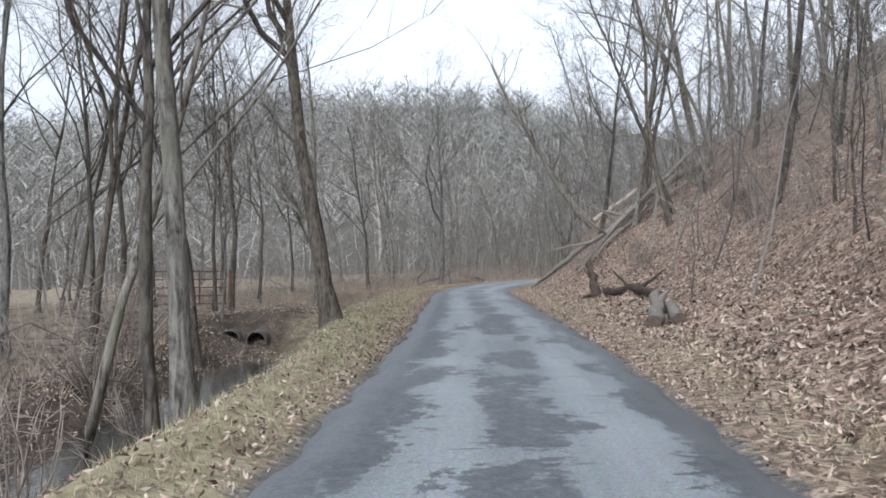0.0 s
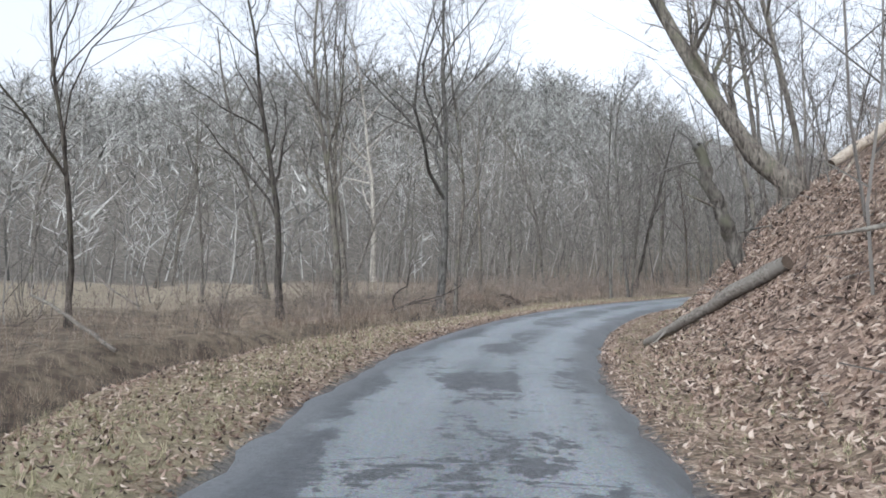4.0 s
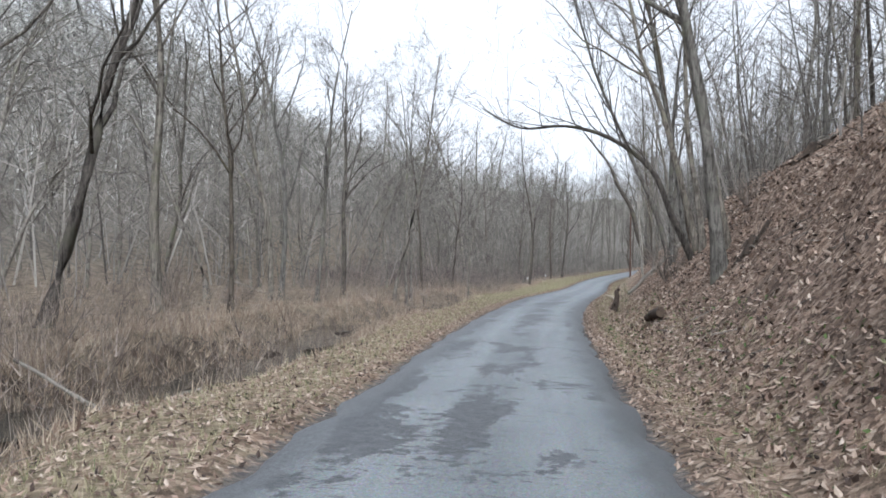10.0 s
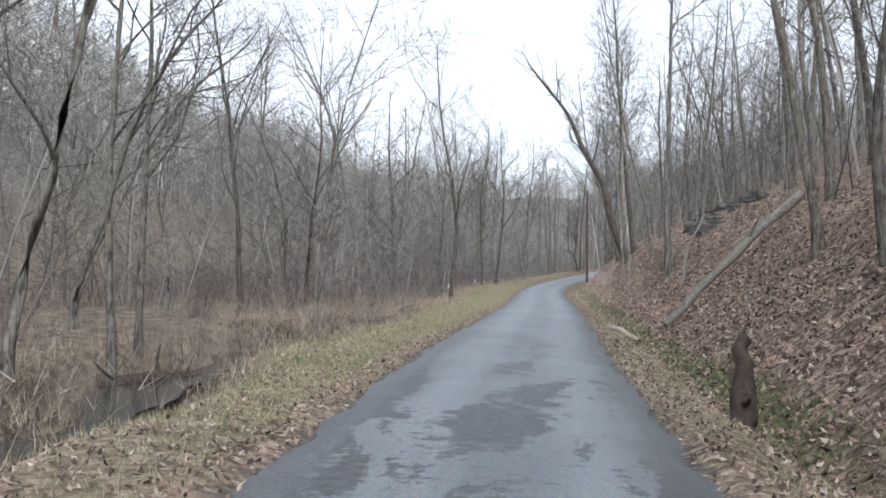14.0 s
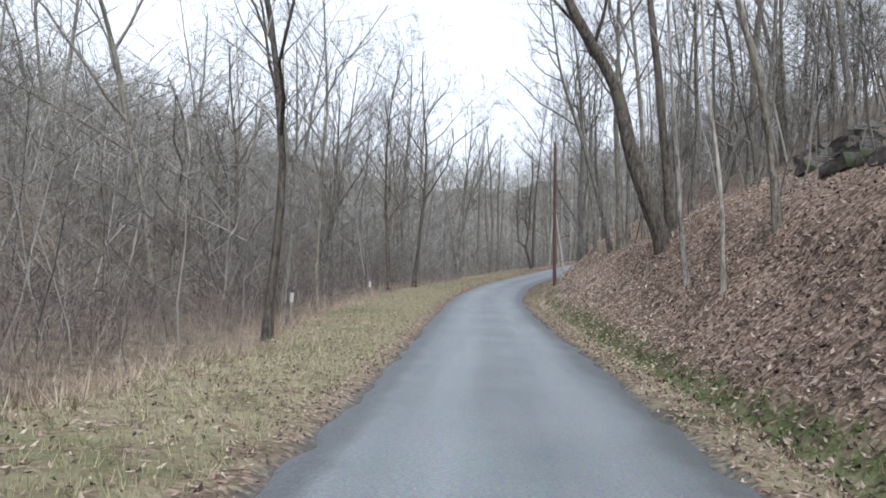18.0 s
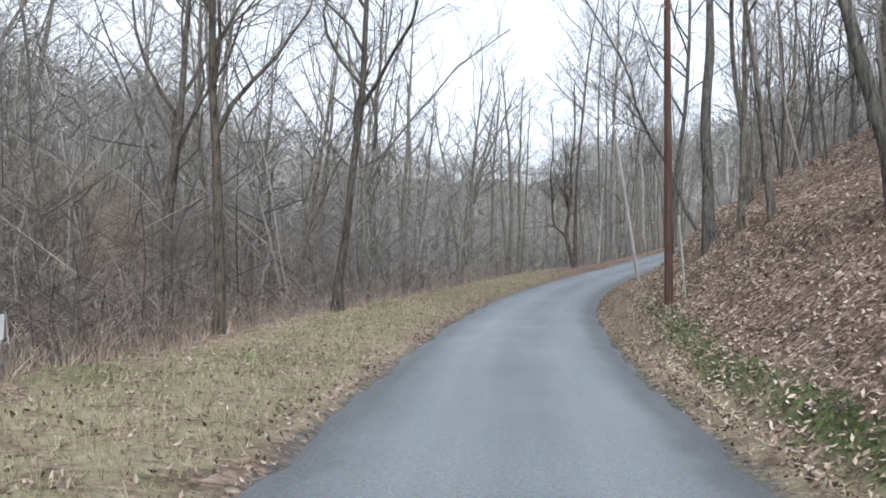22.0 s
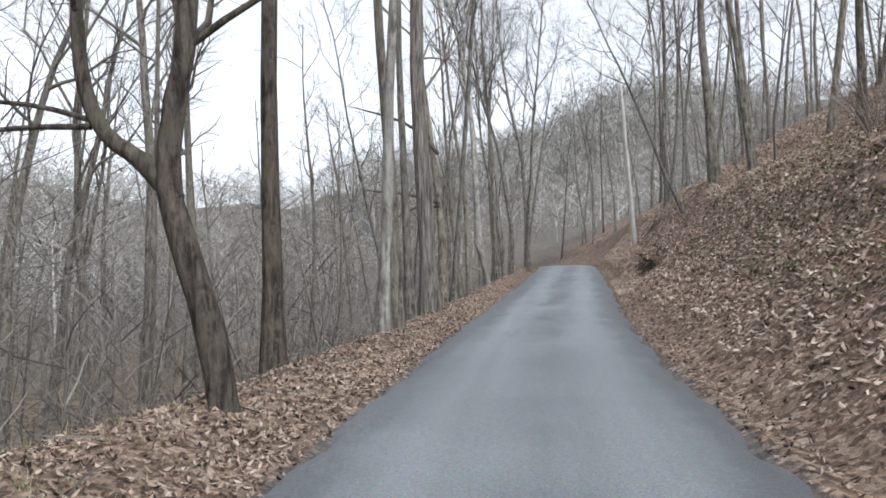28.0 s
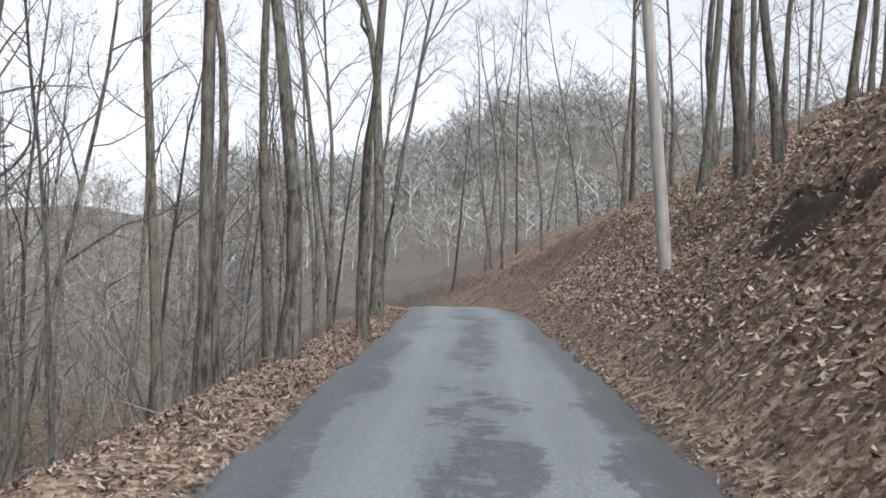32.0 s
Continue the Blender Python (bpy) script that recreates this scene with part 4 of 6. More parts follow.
def far_template(seed, height, limbs=9, twigs=6, fat=1.0, wide=0.34, kids=2, thick=1.0, round_limbs=False):
    """A tree of the distance: a slim trunk that divides into a rounded crown of arching limbs and twigs."""
    rng = random.Random(seed)
    t = Tubes()
    pts = wander(rng, (0, 0, -0.4), (rng.gauss(0, .1), rng.gauss(0, .1), 1), height * 0.88, 4, 0.09, 0.02)
    t.tube(pts, [0.085 * fat, 0.07 * fat, 0.05 * fat, 0.03 * fat, 0.005], 3)
    for i in range(limbs):
        f = 0.22 + 0.74 * (i + rng.random()) / limbs
        k = min(int(f * 4), 3)
        q = pts[k].lerp(pts[k + 1], f * 4 - k)
        w = i * 2.4 + rng.gauss(0, 0.5)
        out = height * wide * (1.2 - 0.75 * f) * rng.uniform(0.7, 1.2)
        tip = q + Vector((math.cos(w) * out, math.sin(w) * out, out * rng.uniform(0.45, 1.1)))
        mid = q.lerp(tip, 0.5) + Vector((rng.gauss(0, .12), rng.gauss(0, .12), rng.uniform(-.12, .04))) * out
        if round_limbs:
            t.tube([q, q.lerp(mid, 0.55) + Vector((rng.gauss(0, .04), rng.gauss(0, .04), 0)) * out, mid, tip], [0.040 * fat, 0.033 * fat, 0.025 * fat, 0.004], 3)
        else:
            t.twig(q, mid.lerp(tip, 0.35), 0.034 * fat * thick, Vector((rng.gauss(0, 1), rng.gauss(0, 1), rng.gauss(0, 1))))
            t.twig(mid, tip, 0.022 * fat * thick, Vector((rng.gauss(0, 1), rng.gauss(0, 1), rng.gauss(0, 1))))
        for _ in range(twigs):
            h = rng.uniform(0.15, 1.0)
            b = q.lerp(mid, h * 2) if h < 0.5 else mid.lerp(tip, h * 2 - 1)
            e = Vector((math.cos(w) + rng.gauss(0, 1), math.sin(w) + rng.gauss(0, 1), rng.uniform(-0.1, 1.5))).normalized() * height * rng.uniform(0.08, 0.17)
            t.spray(rng, b, b + e, 0.0125 * fat * thick, kids)
    v = np.array([tuple(a) for a in t.v])
    f3 = [f for f in t.f if len(f) == 3] + [g for f in t.f if len(f) == 4 for g in ((f[0], f[1], f[2]), (f[0], f[2], f[3]))]
    return v, np.array(f3)


NEAR_SET = [far_template(100 + i, h, 9, 6, 0.75, 0.38, 2, 0.9, True) for i, h in enumerate((9, 12, 14, 7, 16, 11))]
LOW_SET = [far_template(150 + i, h, 8, 6, 0.36, 0.5, 2, 1.0) for i, h in enumerate((3.5, 5, 6.5, 4.5, 8, 5.5))]
MID_SET = [far_template(250 + i, h, 6, 5, 0.8, 0.46, 1, 2.2) for i, h in enumerate((4, 5.5, 7, 4.8))]
FAR_SET = [far_template(200 + i, h, 10, 6, 1.15, 0.38, 1, 2.3) for i, h in enumerate((8, 9.5, 11.5, 7, 10.5, 12.5))]
CREST_SET = [far_template(220 + i, h, 10, 6, 1.5, 0.40, 1, 3.0) for i, h in enumerate((9, 11, 12.5, 8, 10.5, 13.5))]


def forest(name, label, places, mat, seed, templates):
    r = np.random.RandomState(seed)
    vs, fs, n = [], [], 0
    zs = ground_z(places[:, 0], places[:, 1])
    for (x, y), z in zip(places, zs):
        v, f = templates[r.randint(len(templates))]
        w, k = r.uniform(0, 6.283), r.uniform(0.7, 1.25)
        c, s_ = math.cos(w) * k, math.sin(w) * k
        vs.append(np.stack([v[:, 0] * c - v[:, 1] * s_ + x, v[:, 0] * s_ + v[:, 1] * c + y, v[:, 2] * k + z], 1))
        fs.append(f + n)
        n += len(v)
    thing(name, label, "woods", kind="stuff", data=mesh_from(name, np.concatenate(vs), np.concatenate(fs), mat, smooth_shade=False))


r = np.random.RandomState(3)


def strip_places(n, s0, s1, u0, u1):
    s, u = r.uniform(s0, s1, n), r.uniform(u0, u1, n)
    x, y, _ = on_road(s, u)
    return clear_of_road(np.stack([x, y], 1), min(abs(u0), abs(u1)) - 1)


def block_places(n, x0, x1, y0, y1, gap):
    return clear_of_road(np.stack([r.uniform(x0, x1, n), r.uniform(y0, y1, n)], 1), gap)


def clear_of_road(p, gap):
    s, u = near_road(p[:, 0], p[:, 1])
    return p[(np.abs(u) > gap) | (s > 388)]


def hill_places(gap, near, far, s0=25):
    """Trees spaced evenly over the far hillsides, between two distances from the lane."""
    gx, gy = np.meshgrid(np.arange(-230, 420, gap), np.arange(10, 560, gap), indexing="ij")
    p = np.stack([gx.ravel(), gy.ravel()], 1) + r.uniform(-0.48, 0.48, (gx.size, 2)) * gap
    s, u = near_road(p[:, 0], p[:, 1])
    side = (s > s0) & (s < 385) & (u < -near) & (u > -far)
    end = (s >= 385) & (s < 520) & (np.abs(u) < 150) & (near < 90)
    return p[side | end]


def thin(p, share):
    return p[r.uniform(0, 1, len(p)) < share]


# M_FAR brings its painted haze to these far hills; nearer woods use M_THICKET
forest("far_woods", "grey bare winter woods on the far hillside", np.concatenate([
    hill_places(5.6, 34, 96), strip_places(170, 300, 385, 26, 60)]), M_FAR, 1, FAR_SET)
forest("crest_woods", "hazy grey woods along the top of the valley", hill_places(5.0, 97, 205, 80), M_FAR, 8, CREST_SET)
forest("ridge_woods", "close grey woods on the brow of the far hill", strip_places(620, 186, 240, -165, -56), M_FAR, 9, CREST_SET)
ridge = hill_places(4.0, 34, 34)
ridge_s, ridge_u = near_road(ridge[:, 0], ridge[:, 1])
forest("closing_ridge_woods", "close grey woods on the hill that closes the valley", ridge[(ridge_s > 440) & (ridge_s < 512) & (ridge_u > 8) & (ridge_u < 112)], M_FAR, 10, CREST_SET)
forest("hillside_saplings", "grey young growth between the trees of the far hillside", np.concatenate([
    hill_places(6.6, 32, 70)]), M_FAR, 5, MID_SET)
forest("valley_thicket", "close-grown bare saplings on the valley floor", np.concatenate([
    strip_places(350, 0, 114, -42, -12), strip_places(60, 112, 150, -40, -24), strip_places(480, 148, 235, -34, -8), strip_places(520, 228, 320, -40, -6)]), M_THICKET, 4, LOW_SET)
forest("bank_woods", "bare woods climbing the leafy bank", np.concatenate([
    strip_places(260, 0, 230, 15, 50), strip_places(140, 215, 350, 15, 44), strip_places(34, 82, 110, 6.5, 17), strip_places(80, 92, 152, 10, 30), strip_places(100, 190, 238, 8, 26), strip_places(110, 120, 190, -45, -18), strip_places(230, 185, 262, -44, -10), strip_places(170, 262, 370, -44, -9)]), M_THICKET, 2, NEAR_SET)



def bramble_template(seed, size):
    rng = random.Random(seed)
    t = Tubes()
    for _ in range(4):
        w = rng.random() * 6.283
        out = size * rng.uniform(0.5, 1.1)
        hi = size * rng.uniform(0.5, 1.0)
        arc = [Vector((math.cos(w) * out * f + rng.gauss(0, .05), math.sin(w) * out * f + rng.gauss(0, .05), hi * z)) for f, z in ((0.05, -.1), (0.25, .75), (0.6, 1.0), (1.0, .6))]
        t.tube(arc, [.011, .01, .009, .004], 3)
        for _ in range(3):
            k = rng.choice((1, 1, 2))
            q = arc[k].lerp(arc[k + 1], rng.random())
            t.tube(wander(rng, q, (rng.gauss(0, 1), rng.gauss(0, 1), rng.uniform(-.3, .9)), size * rng.uniform(.15, .4), 1, 0, 0), [.006, .003], 3)
    v = np.array([tuple(a) for a in t.v])
    f3 = [f for f in t.f if len(f) == 3] + [g for f in t.f if len(f) == 4 for g in ((f[0], f[1], f[2]), (f[0], f[2], f[3]))]
    return v, np.array(f3)


M_BRAMBLE = twig_material("grey_mauve_brambles", (0.080, 0.066, 0.060), (0.235, 0.200, 0.180))
forest("brambles", "arching grey bramble canes tangled over the slope", np.concatenate([
    strip_places(700, 152, 200, -22, -9), strip_places(1300, 196, 250, -24, -6.5), strip_places(500, 246, 300, -18, -6), strip_places(70, 0, 16, -14, -7)]), M_BRAMBLE, 9, [bramble_template(300 + i, z) for i, z in enumerate((1.6, 2.2, 2.8, 2.0))])
forest("bank_saplings", "thin bare saplings dotted over the leafy bank", np.concatenate([
    strip_places(105, 4, 62, 5.0, 15), strip_places(120, 62, 135, 6, 18), strip_places(120, 130, 300, 6.5, 16)]), M_TWIG, 6, LOW_SET)

# ------------------------------------------------------------------ ground cover


def cover(name, label, category, s, u, shape, mat, size, tilt, lift=0.0, seed=1, stretch=1.0):
    """Many copies of one small shape laid on the ground as a single sheet of stuff."""
    r = np.random.RandomState(seed)
    u = verge(s, u)
    x, y, _ = on_road(s, u)
    z = ground_z(x, y, (s, u)) + lift
    v0, f0 = np.asarray(shape[0], float), np.asarray(shape[1])
    n, k = len(s), len(v0)
    a, b, c = r.uniform(0, 2 * np.pi, n), r.normal(0, tilt, n), r.normal(0, tilt, n)
    sc = r.uniform(*size, n)
    v = v0[None] * sc[:, None, None]
    v = v * np.array([1, 1, stretch])
    ca, sa, cb, sb, cc, sn = np.cos(a), np.sin(a), np.cos(b), np.sin(b), np.cos(c), np.sin(c)
    X, Y, Z = v[..., 0], v[..., 1], v[..., 2]
    Y, Z = Y * cb[:, None] - Z * sb[:, None], Y * sb[:, None] + Z * cb[:, None]
    X, Z = X * cc[:, None] + Z * sn[:, None], -X * sn[:, None] + Z * cc[:, None]
    X, Y = X * ca[:, None] - Y * sa[:, None], X * sa[:, None] + Y * ca[:, None]
    V = np.stack([X + x[:, None], Y + y[:, None], Z + z[:, None]], -1).reshape(-1, 3)
    F = (f0[None] + (np.arange(n) * k)[:, None, None]).reshape(-1, f0.shape[1])
    return thing(name, label, category, kind="stuff", data=mesh_from(name, V, F, mat, smooth_shade=False))


LEAF_SHAPE = ([(-0.5, 0, 0.08), (-0.05, -0.23, 0), (0.55, 0.04, 0.2), (0.12, 0.25, 0.05)], [(0, 1, 2), (0, 2, 3)])
BLADE_SHAPE = ([(-0.02, 0, 0), (0.02, 0, 0), (0.0, 0.18, 0.7), (0.05, 0.0, 0.0), (0.09, 0.02, 0.0), (0.2, -0.1, 0.8), (-0.06, 0.03, 0), (-0.03, 0.05, 0), (-0.22, 0.0, 0.6)], [(0, 1, 2), (3, 4, 5), (6, 7, 8)])
STEM_SHAPE = ([(-0.004, 0, 0), (0.004, 0.003, 0), (0, -0.005, 0), (0.012, 0.032, 0.6), (0.004, 0.026, 0.59), (0.1, 0.09, 1.0), (-0.16, 0.1, 0.95), (0.22, -0.1, 0.85), (0.012, 0.03, 0.592)],
              [(0, 1, 3), (1, 2, 3), (2, 0, 4), (3, 4, 5), (4, 3, 6), (3, 8, 7)])
rs = np.random.RandomState(8)


def band(n, s0, s1, u0, u1, power=1.0):
    return rs.uniform(s0, s1, n), u0 + (u1 - u0) * rs.uniform(0, 1, n) ** power


def both(*parts):
    return np.concatenate([p[0] for p in parts]), np.concatenate([p[1] for p in parts])


def open_flat(s, u, share=0.3):
    """Thins tall growth where the flood plain lies open beside the stream."""
    keep = (s < 106) | (s > 152) | (u > -4.6) | (u < -26) | (rs.uniform(0, 1, len(s)) < share)
    return s[keep], u[keep]


def off_stream(s, u):
    """Leaves the stream's bed free."""
    mid = np.interp(s, KNOT, SHAPE["shelf"]) + np.interp(s, KNOT, SHAPE["fall"]) + 0.35 - meander(s)
    keep = (np.abs(-u - mid) > 0.8) | (s < 62) | (s > 166)
    return s[keep], u[keep]


s, u = both(band(46000, -2, 295, 2.0, 4.2), band(9000, -2, 295, 1.98, 2.5), band(9000, -2, 295, -2.5, -1.98), band(30000, 234, 298, -3.6, -2.0), band(6000, 234, 298, -5.6, -3.4), band(5000, 208, 242, -4.6, -2.1, 1.4), band(7000, -2, 36, -5.0, -2.05), band(16000, 52, 130, -4.4, -2.05), band(6500, 38, 62, -4.7, -2.0), band(18000, -2, 215, -4.6, -2.0, 1.2), band(9000, 128, 226, -5.0, -2.1, 1.2), band(9000, 292, 345, -5, 6), band(9000, 0, 32, -9, -4), band(9000, 12, 36, -10, -4))
bank_s, bank_u = both(band(70000, -2, 298, 2.9, 6.5, 1.1), band(62000, -2, 298, 4.5, 11), band(22000, 225, 298, 2.6, 10), band(2600, 263, 271.5, 2.1, 3.1), band(13000, -2, 300, 10, 20))
# from about 180 m on the bank's leaves take a paler, tawny colour
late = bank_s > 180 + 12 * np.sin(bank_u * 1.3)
cover("bank_leaves", "deep curled brown oak leaves covering the bank", "leaves", bank_s[~late], bank_u[~late], LEAF_SHAPE, M_LEAF, (0.07, 0.15), 0.6, 0.03, 11)
cover("fresh_bank_leaves", "tawny oak leaves covering the bank", "leaves", bank_s[late], bank_u[late], LEAF_SHAPE, M_LEAF_TAWNY, (0.065, 0.135), 0.5, 0.03, 12)
cover("leaf_litter", "curled brown oak leaves lying over banks and verges", "leaves", s, u, LEAF_SHAPE, M_LEAF, (0.04, 0.088), 0.55, 0.02, 1)
s, u = both(band(7000, -2, 44, -5.0, -2.3, 0.8), band(9000, 44, 125, -4.0, -2.3, 0.8), band(37000, 125, 240, -5.2, -2.3, 0.8), band(12000, -2, 215, 2.3, 3.9), band(900, 222, 245, -4.5, -2.4))
cover("verge_grass", "short dry grass, straw-coloured with green tufts", "grass", s, u, BLADE_SHAPE, M_GRASS, (0.08, 0.2), 0.35, 0.0, 2)
s, u = both(band(5000, 33, 74, -9.5, -5.5), band(9000, 74, 150, -12, -7.2), band(9000, 150, 240, -10, -5.2), band(9000, 30, 230, -30, -8), band(2500, 225, 300, -14, -4))
s, u = open_flat(*off_stream(s, u), 0.45)
cover("dead_weeds", "tall dead weeds and straw along the stream", "weeds", s, u, STEM_SHAPE, M_STRAW, (0.3, 0.8), 0.25, 0.0, 3)
s, u = both(band(4500, 36, 135, -16, -9), band(4200, 60, 150, -9.4, -7.2), band(1600, 60, 150, -5.2, -4.0), band(9000, 128, 240, -24, -6.5), band(2500, 0, 300, 7, 20), band(2000, 5, 62, 5, 15), band(160, 22, 25.5, 6.6, 8.8), band(1300, -2, 15, -14, -6.5), band(300, 15, 22, -14, -8), band(2500, 230, 300, -16, -5))
s, u = open_flat(s, u, 0.2)
cover("brush", "tangled bare reddish-brown brush stems", "brush", s, u, STEM_SHAPE, M_BRUSH, (0.6, 1.6), 0.35, 0.0, 4)

s, u = both(band(16000, 60, 168, -9.5, -4.0), band(9000, 62, 150, -8.6, -6.8), band(250, 8, 24, -9, -6), band(4000, 150, 240, -8.5, -5.0))
s, u = off_stream(s, u)
cover("streamside_tussocks", "pale matted tussocks of dead grass by the stream", "grass", s, u, BLADE_SHAPE, M_STRAW, (0.2, 0.52), 0.45, 0.0, 5)
STICK_SHAPE = ([(-0.5, -0.008, 0), (-0.5, 0.008, 0.004), (-0.5, 0, 0.018), (0.0, 0.06, 0.012), (0.0, 0.075, 0.014), (0.0, 0.067, 0.028), (0.5, 0.0, 0.03)],
               [(0, 1, 4), (0, 4, 3), (1, 2, 5), (1, 5, 4), (2, 0, 3), (2, 3, 5), (3, 4, 6), (4, 5, 6), (5, 3, 6)])
s, u = both(band(4000, 0, 300, 3.4, 13, 1.0), band(900, 240, 300, -6, -2.6), band(2500, 30, 240, -12, -5), band(700, 0, 34, -9, -3.5))
cover("fallen_sticks", "grey fallen sticks scattered in the leaves", "sticks", s, u, STICK_SHAPE, M_TWIG, (0.2, 0.9), 0.3, 0.05, 6)
s, u = both(band(3500, 236, 262, 3.6, 7.5), band(1800, 285, 296, 5, 9), band(2400, 126, 214, 3.2, 3.75), band(1200, 76, 120, 2.6, 4.2), band(160, 14, 30, -4, -2.4))
cover("low_greenery", "low green winter leaves and moss on the bank", "greenery", s, u, LEAF_SHAPE, M_GREEN, (0.04, 0.11), 0.6, 0.03, 7)

# ------------------------------------------------------------------ water
m = Mat("dark_stream_water", 0.06, 0.5)
m.color(m.mix(m.noise(m.coords("Object"), 1.5, 3), (0.020, 0.022, 0.020), (0.055, 0.055, 0.048)))
m.bump(m.noise(m.coords("Object", (1, 1, 1)), 6.0, 3), 0.25, 0.03)
M_WATER = m.m


def water(s0, s1, level, label, shift=0.0, wide=0.7):
    ss = np.arange(s0, s1, 0.5)
    mid = np.interp(ss, KNOT, SHAPE["shelf"]) + np.interp(ss, KNOT, SHAPE["fall"]) + 0.35 - meander(ss) + shift
    w = wide * (0.75 + 0.35 * np.sin(ss * 0.9 + 1))
    rows = []
    for k in np.linspace(-1, 1, 5):
        x, y, z = on_road(ss, -(mid + k * w))
        rows.append(np.stack([x, y, z - np.interp(ss, KNOT, SHAPE["drop"]) + level], 1))
    v = np.stack(rows, 1).reshape(-1, 3)
    return thing("water", label, "stream", kind="structure", data=mesh_from("water", v, grid_faces(len(ss), 5)[:, ::-1], M_WATER))


water(-20, 24.8, 0.34, "dark shallow stream pooling below the culvert", 0.2, 1.5)
water(66, 166, 0.24, "narrow stream shining between leafy banks", 0.0, 0.85)

# ------------------------------------------------------------------ fallen timber


def wood_material(name, a, b, scale=(3, 3, 18)):
    m = Mat(name, 0.9, 0.2)
    g = m.noise(m.coords("Object", scale), 1.5, 5, 0.65, 0.4)
    big = m.noise(m.coords("Object"), 2.0, 3)
    m.color(m.mix(m.step(big, 0.4, 0.7), m.ramp(g, [(0.3, a), (0.7, b)]), tuple(0.6 * k for k in b))).bump(g, 0.7, 0.02)
    return m.m


M_LOG = wood_material("weathered_log_bark", (0.055, 0.046, 0.038), (0.310, 0.280, 0.240), (11, 11, 11))
M_ROT = wood_material("rotten_dark_wood", (0.022, 0.017, 0.014), (0.095, 0.070, 0.054), (6, 6, 6))
M_END = wood_material("sawn_log_end", (0.045, 0.033, 0.026), (0.130, 0.095, 0.070), (9, 9, 9))
M_BARE = wood_material("barkless_pale_wood", (0.250, 0.205, 0.155), (0.520, 0.450, 0.365), (10, 10, 3))
# soil kept near black, so its colour also carries the shade of hollows
M_SOIL = wood_material("dark_soil_with_shade", (0.022, 0.017, 0.014), (0.100, 0.074, 0.056), (3, 3, 3))
M_POLE = wood_material("weathered_grey_pole", (0.260, 0.240, 0.215), (0.480, 0.455, 0.420), (9, 9, 0.8))
M_POLE_DARK = wood_material("creosoted_pole", (0.050, 0.030, 0.024), (0.150, 0.092, 0.072), (9, 9, 0.8))


def rough_tube(pts, radii, sides, seed, knobs=0.1):
    """A closed tube with an uneven skin; returns vertices, side faces and the two end faces."""
    rr = random.Random(seed)
    t = Tubes()
    t.tube(pts, [max(a, 0.013) for a in radii], sides)
    for k in range(len(pts)):
        for j in range(sides):
            i = k * sides + j
            t.v[i] = t.v[i] + (t.v[i] - Vector(pts[k])) * rr.gauss(0, knobs)
    return t


def timber(name, label, category, pts, r0, r1, mat, seed, ends=M_END, sides=10, branches=(), group=""):
    """A log or a dead trunk through pts: skin, two cut ends and broken branch stubs as parts."""
    pts = [Vector(p) for p in pts]
    base = pts[0].copy()
    dense = []
    for a, b in zip(pts[:-1], pts[1:]):
        dense += [a.lerp(b, i / 4) - base for i in range(4)]
    dense.append(pts[-1] - base)
    n = len(dense)
    jit = random.Random(seed + 500)
    for i in range(1, n - 1):
        dense[i] = dense[i] + Vector((jit.gauss(0, 1), jit.gauss(0, 1), jit.gauss(0, .6))) * (0.02 + 0.06 * r0)
    radii = [r0 + (r1 - r0) * i / (n - 1) for i in range(n)]
    t = rough_tube(dense, radii, sides, seed, 0.09)
    ob = thing(name, label, category, Matrix.Translation(base), group)
    part("trunk", t.mesh("trunk", mat), ob)
    if ends:
        for k, flip in ((0, True), (n - 1, False)):
            ring = [t.v[k * sides + j] for j in range(sides)]
            c = sum(ring, Vector()) / sides
            d = (dense[min(k + 1, n - 1)] - dense[max(k - 1, 0)]).normalized() * (-0.012 if flip else 0.012)
            v = [tuple(p + d) for p in ring] + [tuple(c + d * 2.2)]
            f = [((j + 1) % sides, j, sides) if flip else (j, (j + 1) % sides, sides) for j in range(sides)]
            part("cut_end", mesh_from("cut_end", v, f, ends), ob, "dark sawn end grain")
    rr = random.Random(seed + 1)
    for f, length, rad, d in branches:
        i = min(int(f * (n - 1)), n - 2)
        q = dense[i].lerp(dense[i + 1], f * (n - 1) - i)
        b = Tubes()
        b.tube(wander(rr, q, d, length, 5, 0.14, -0.01), [rad, rad * .85, rad * .7, rad * .5, rad * .35, 0.006], 6)
        part("branch", b.mesh("branch", mat), ob)
    return ob


def gp(x, y, up=0.0):
    return (x, y, z_at(x, y) + up)


timber("log", "thick sawn log with lichened bark on the verge", "log", [gp(4.35, 19.1, .13), gp(4.8, 20.6, .14), gp(5.15, 22.2, .2), gp(5.5, 23.9, .2)], .165, .15, M_LOG, 3, sides=12, branches=((.7, .7, .09, (.5, .3, .7)),), group="sawn logs")
timber("log", "sawn log with pale bark lying beside a thicker one", "log", [gp(4.95, 19.3, .13), gp(5.2, 20.6, .14), gp(5.45, 22.2, .13)], .135, .12, M_LOG, 4, sides=12, group="sawn logs")
timber("rotten_log", "rotten dark trunk lying against the bank", "log", [gp(5.7, 24.2, .08), gp(5.5, 25.8, .16), gp(5.72, 27.4, .1), gp(5.5, 28.8, .14), gp(5.4, 30.4, .1)], .10, .15, M_ROT, 5, branches=((.3, 1.1, .07, (.6, .2, .5)), (.6, .9, .06, (-.4, .4, .5))))
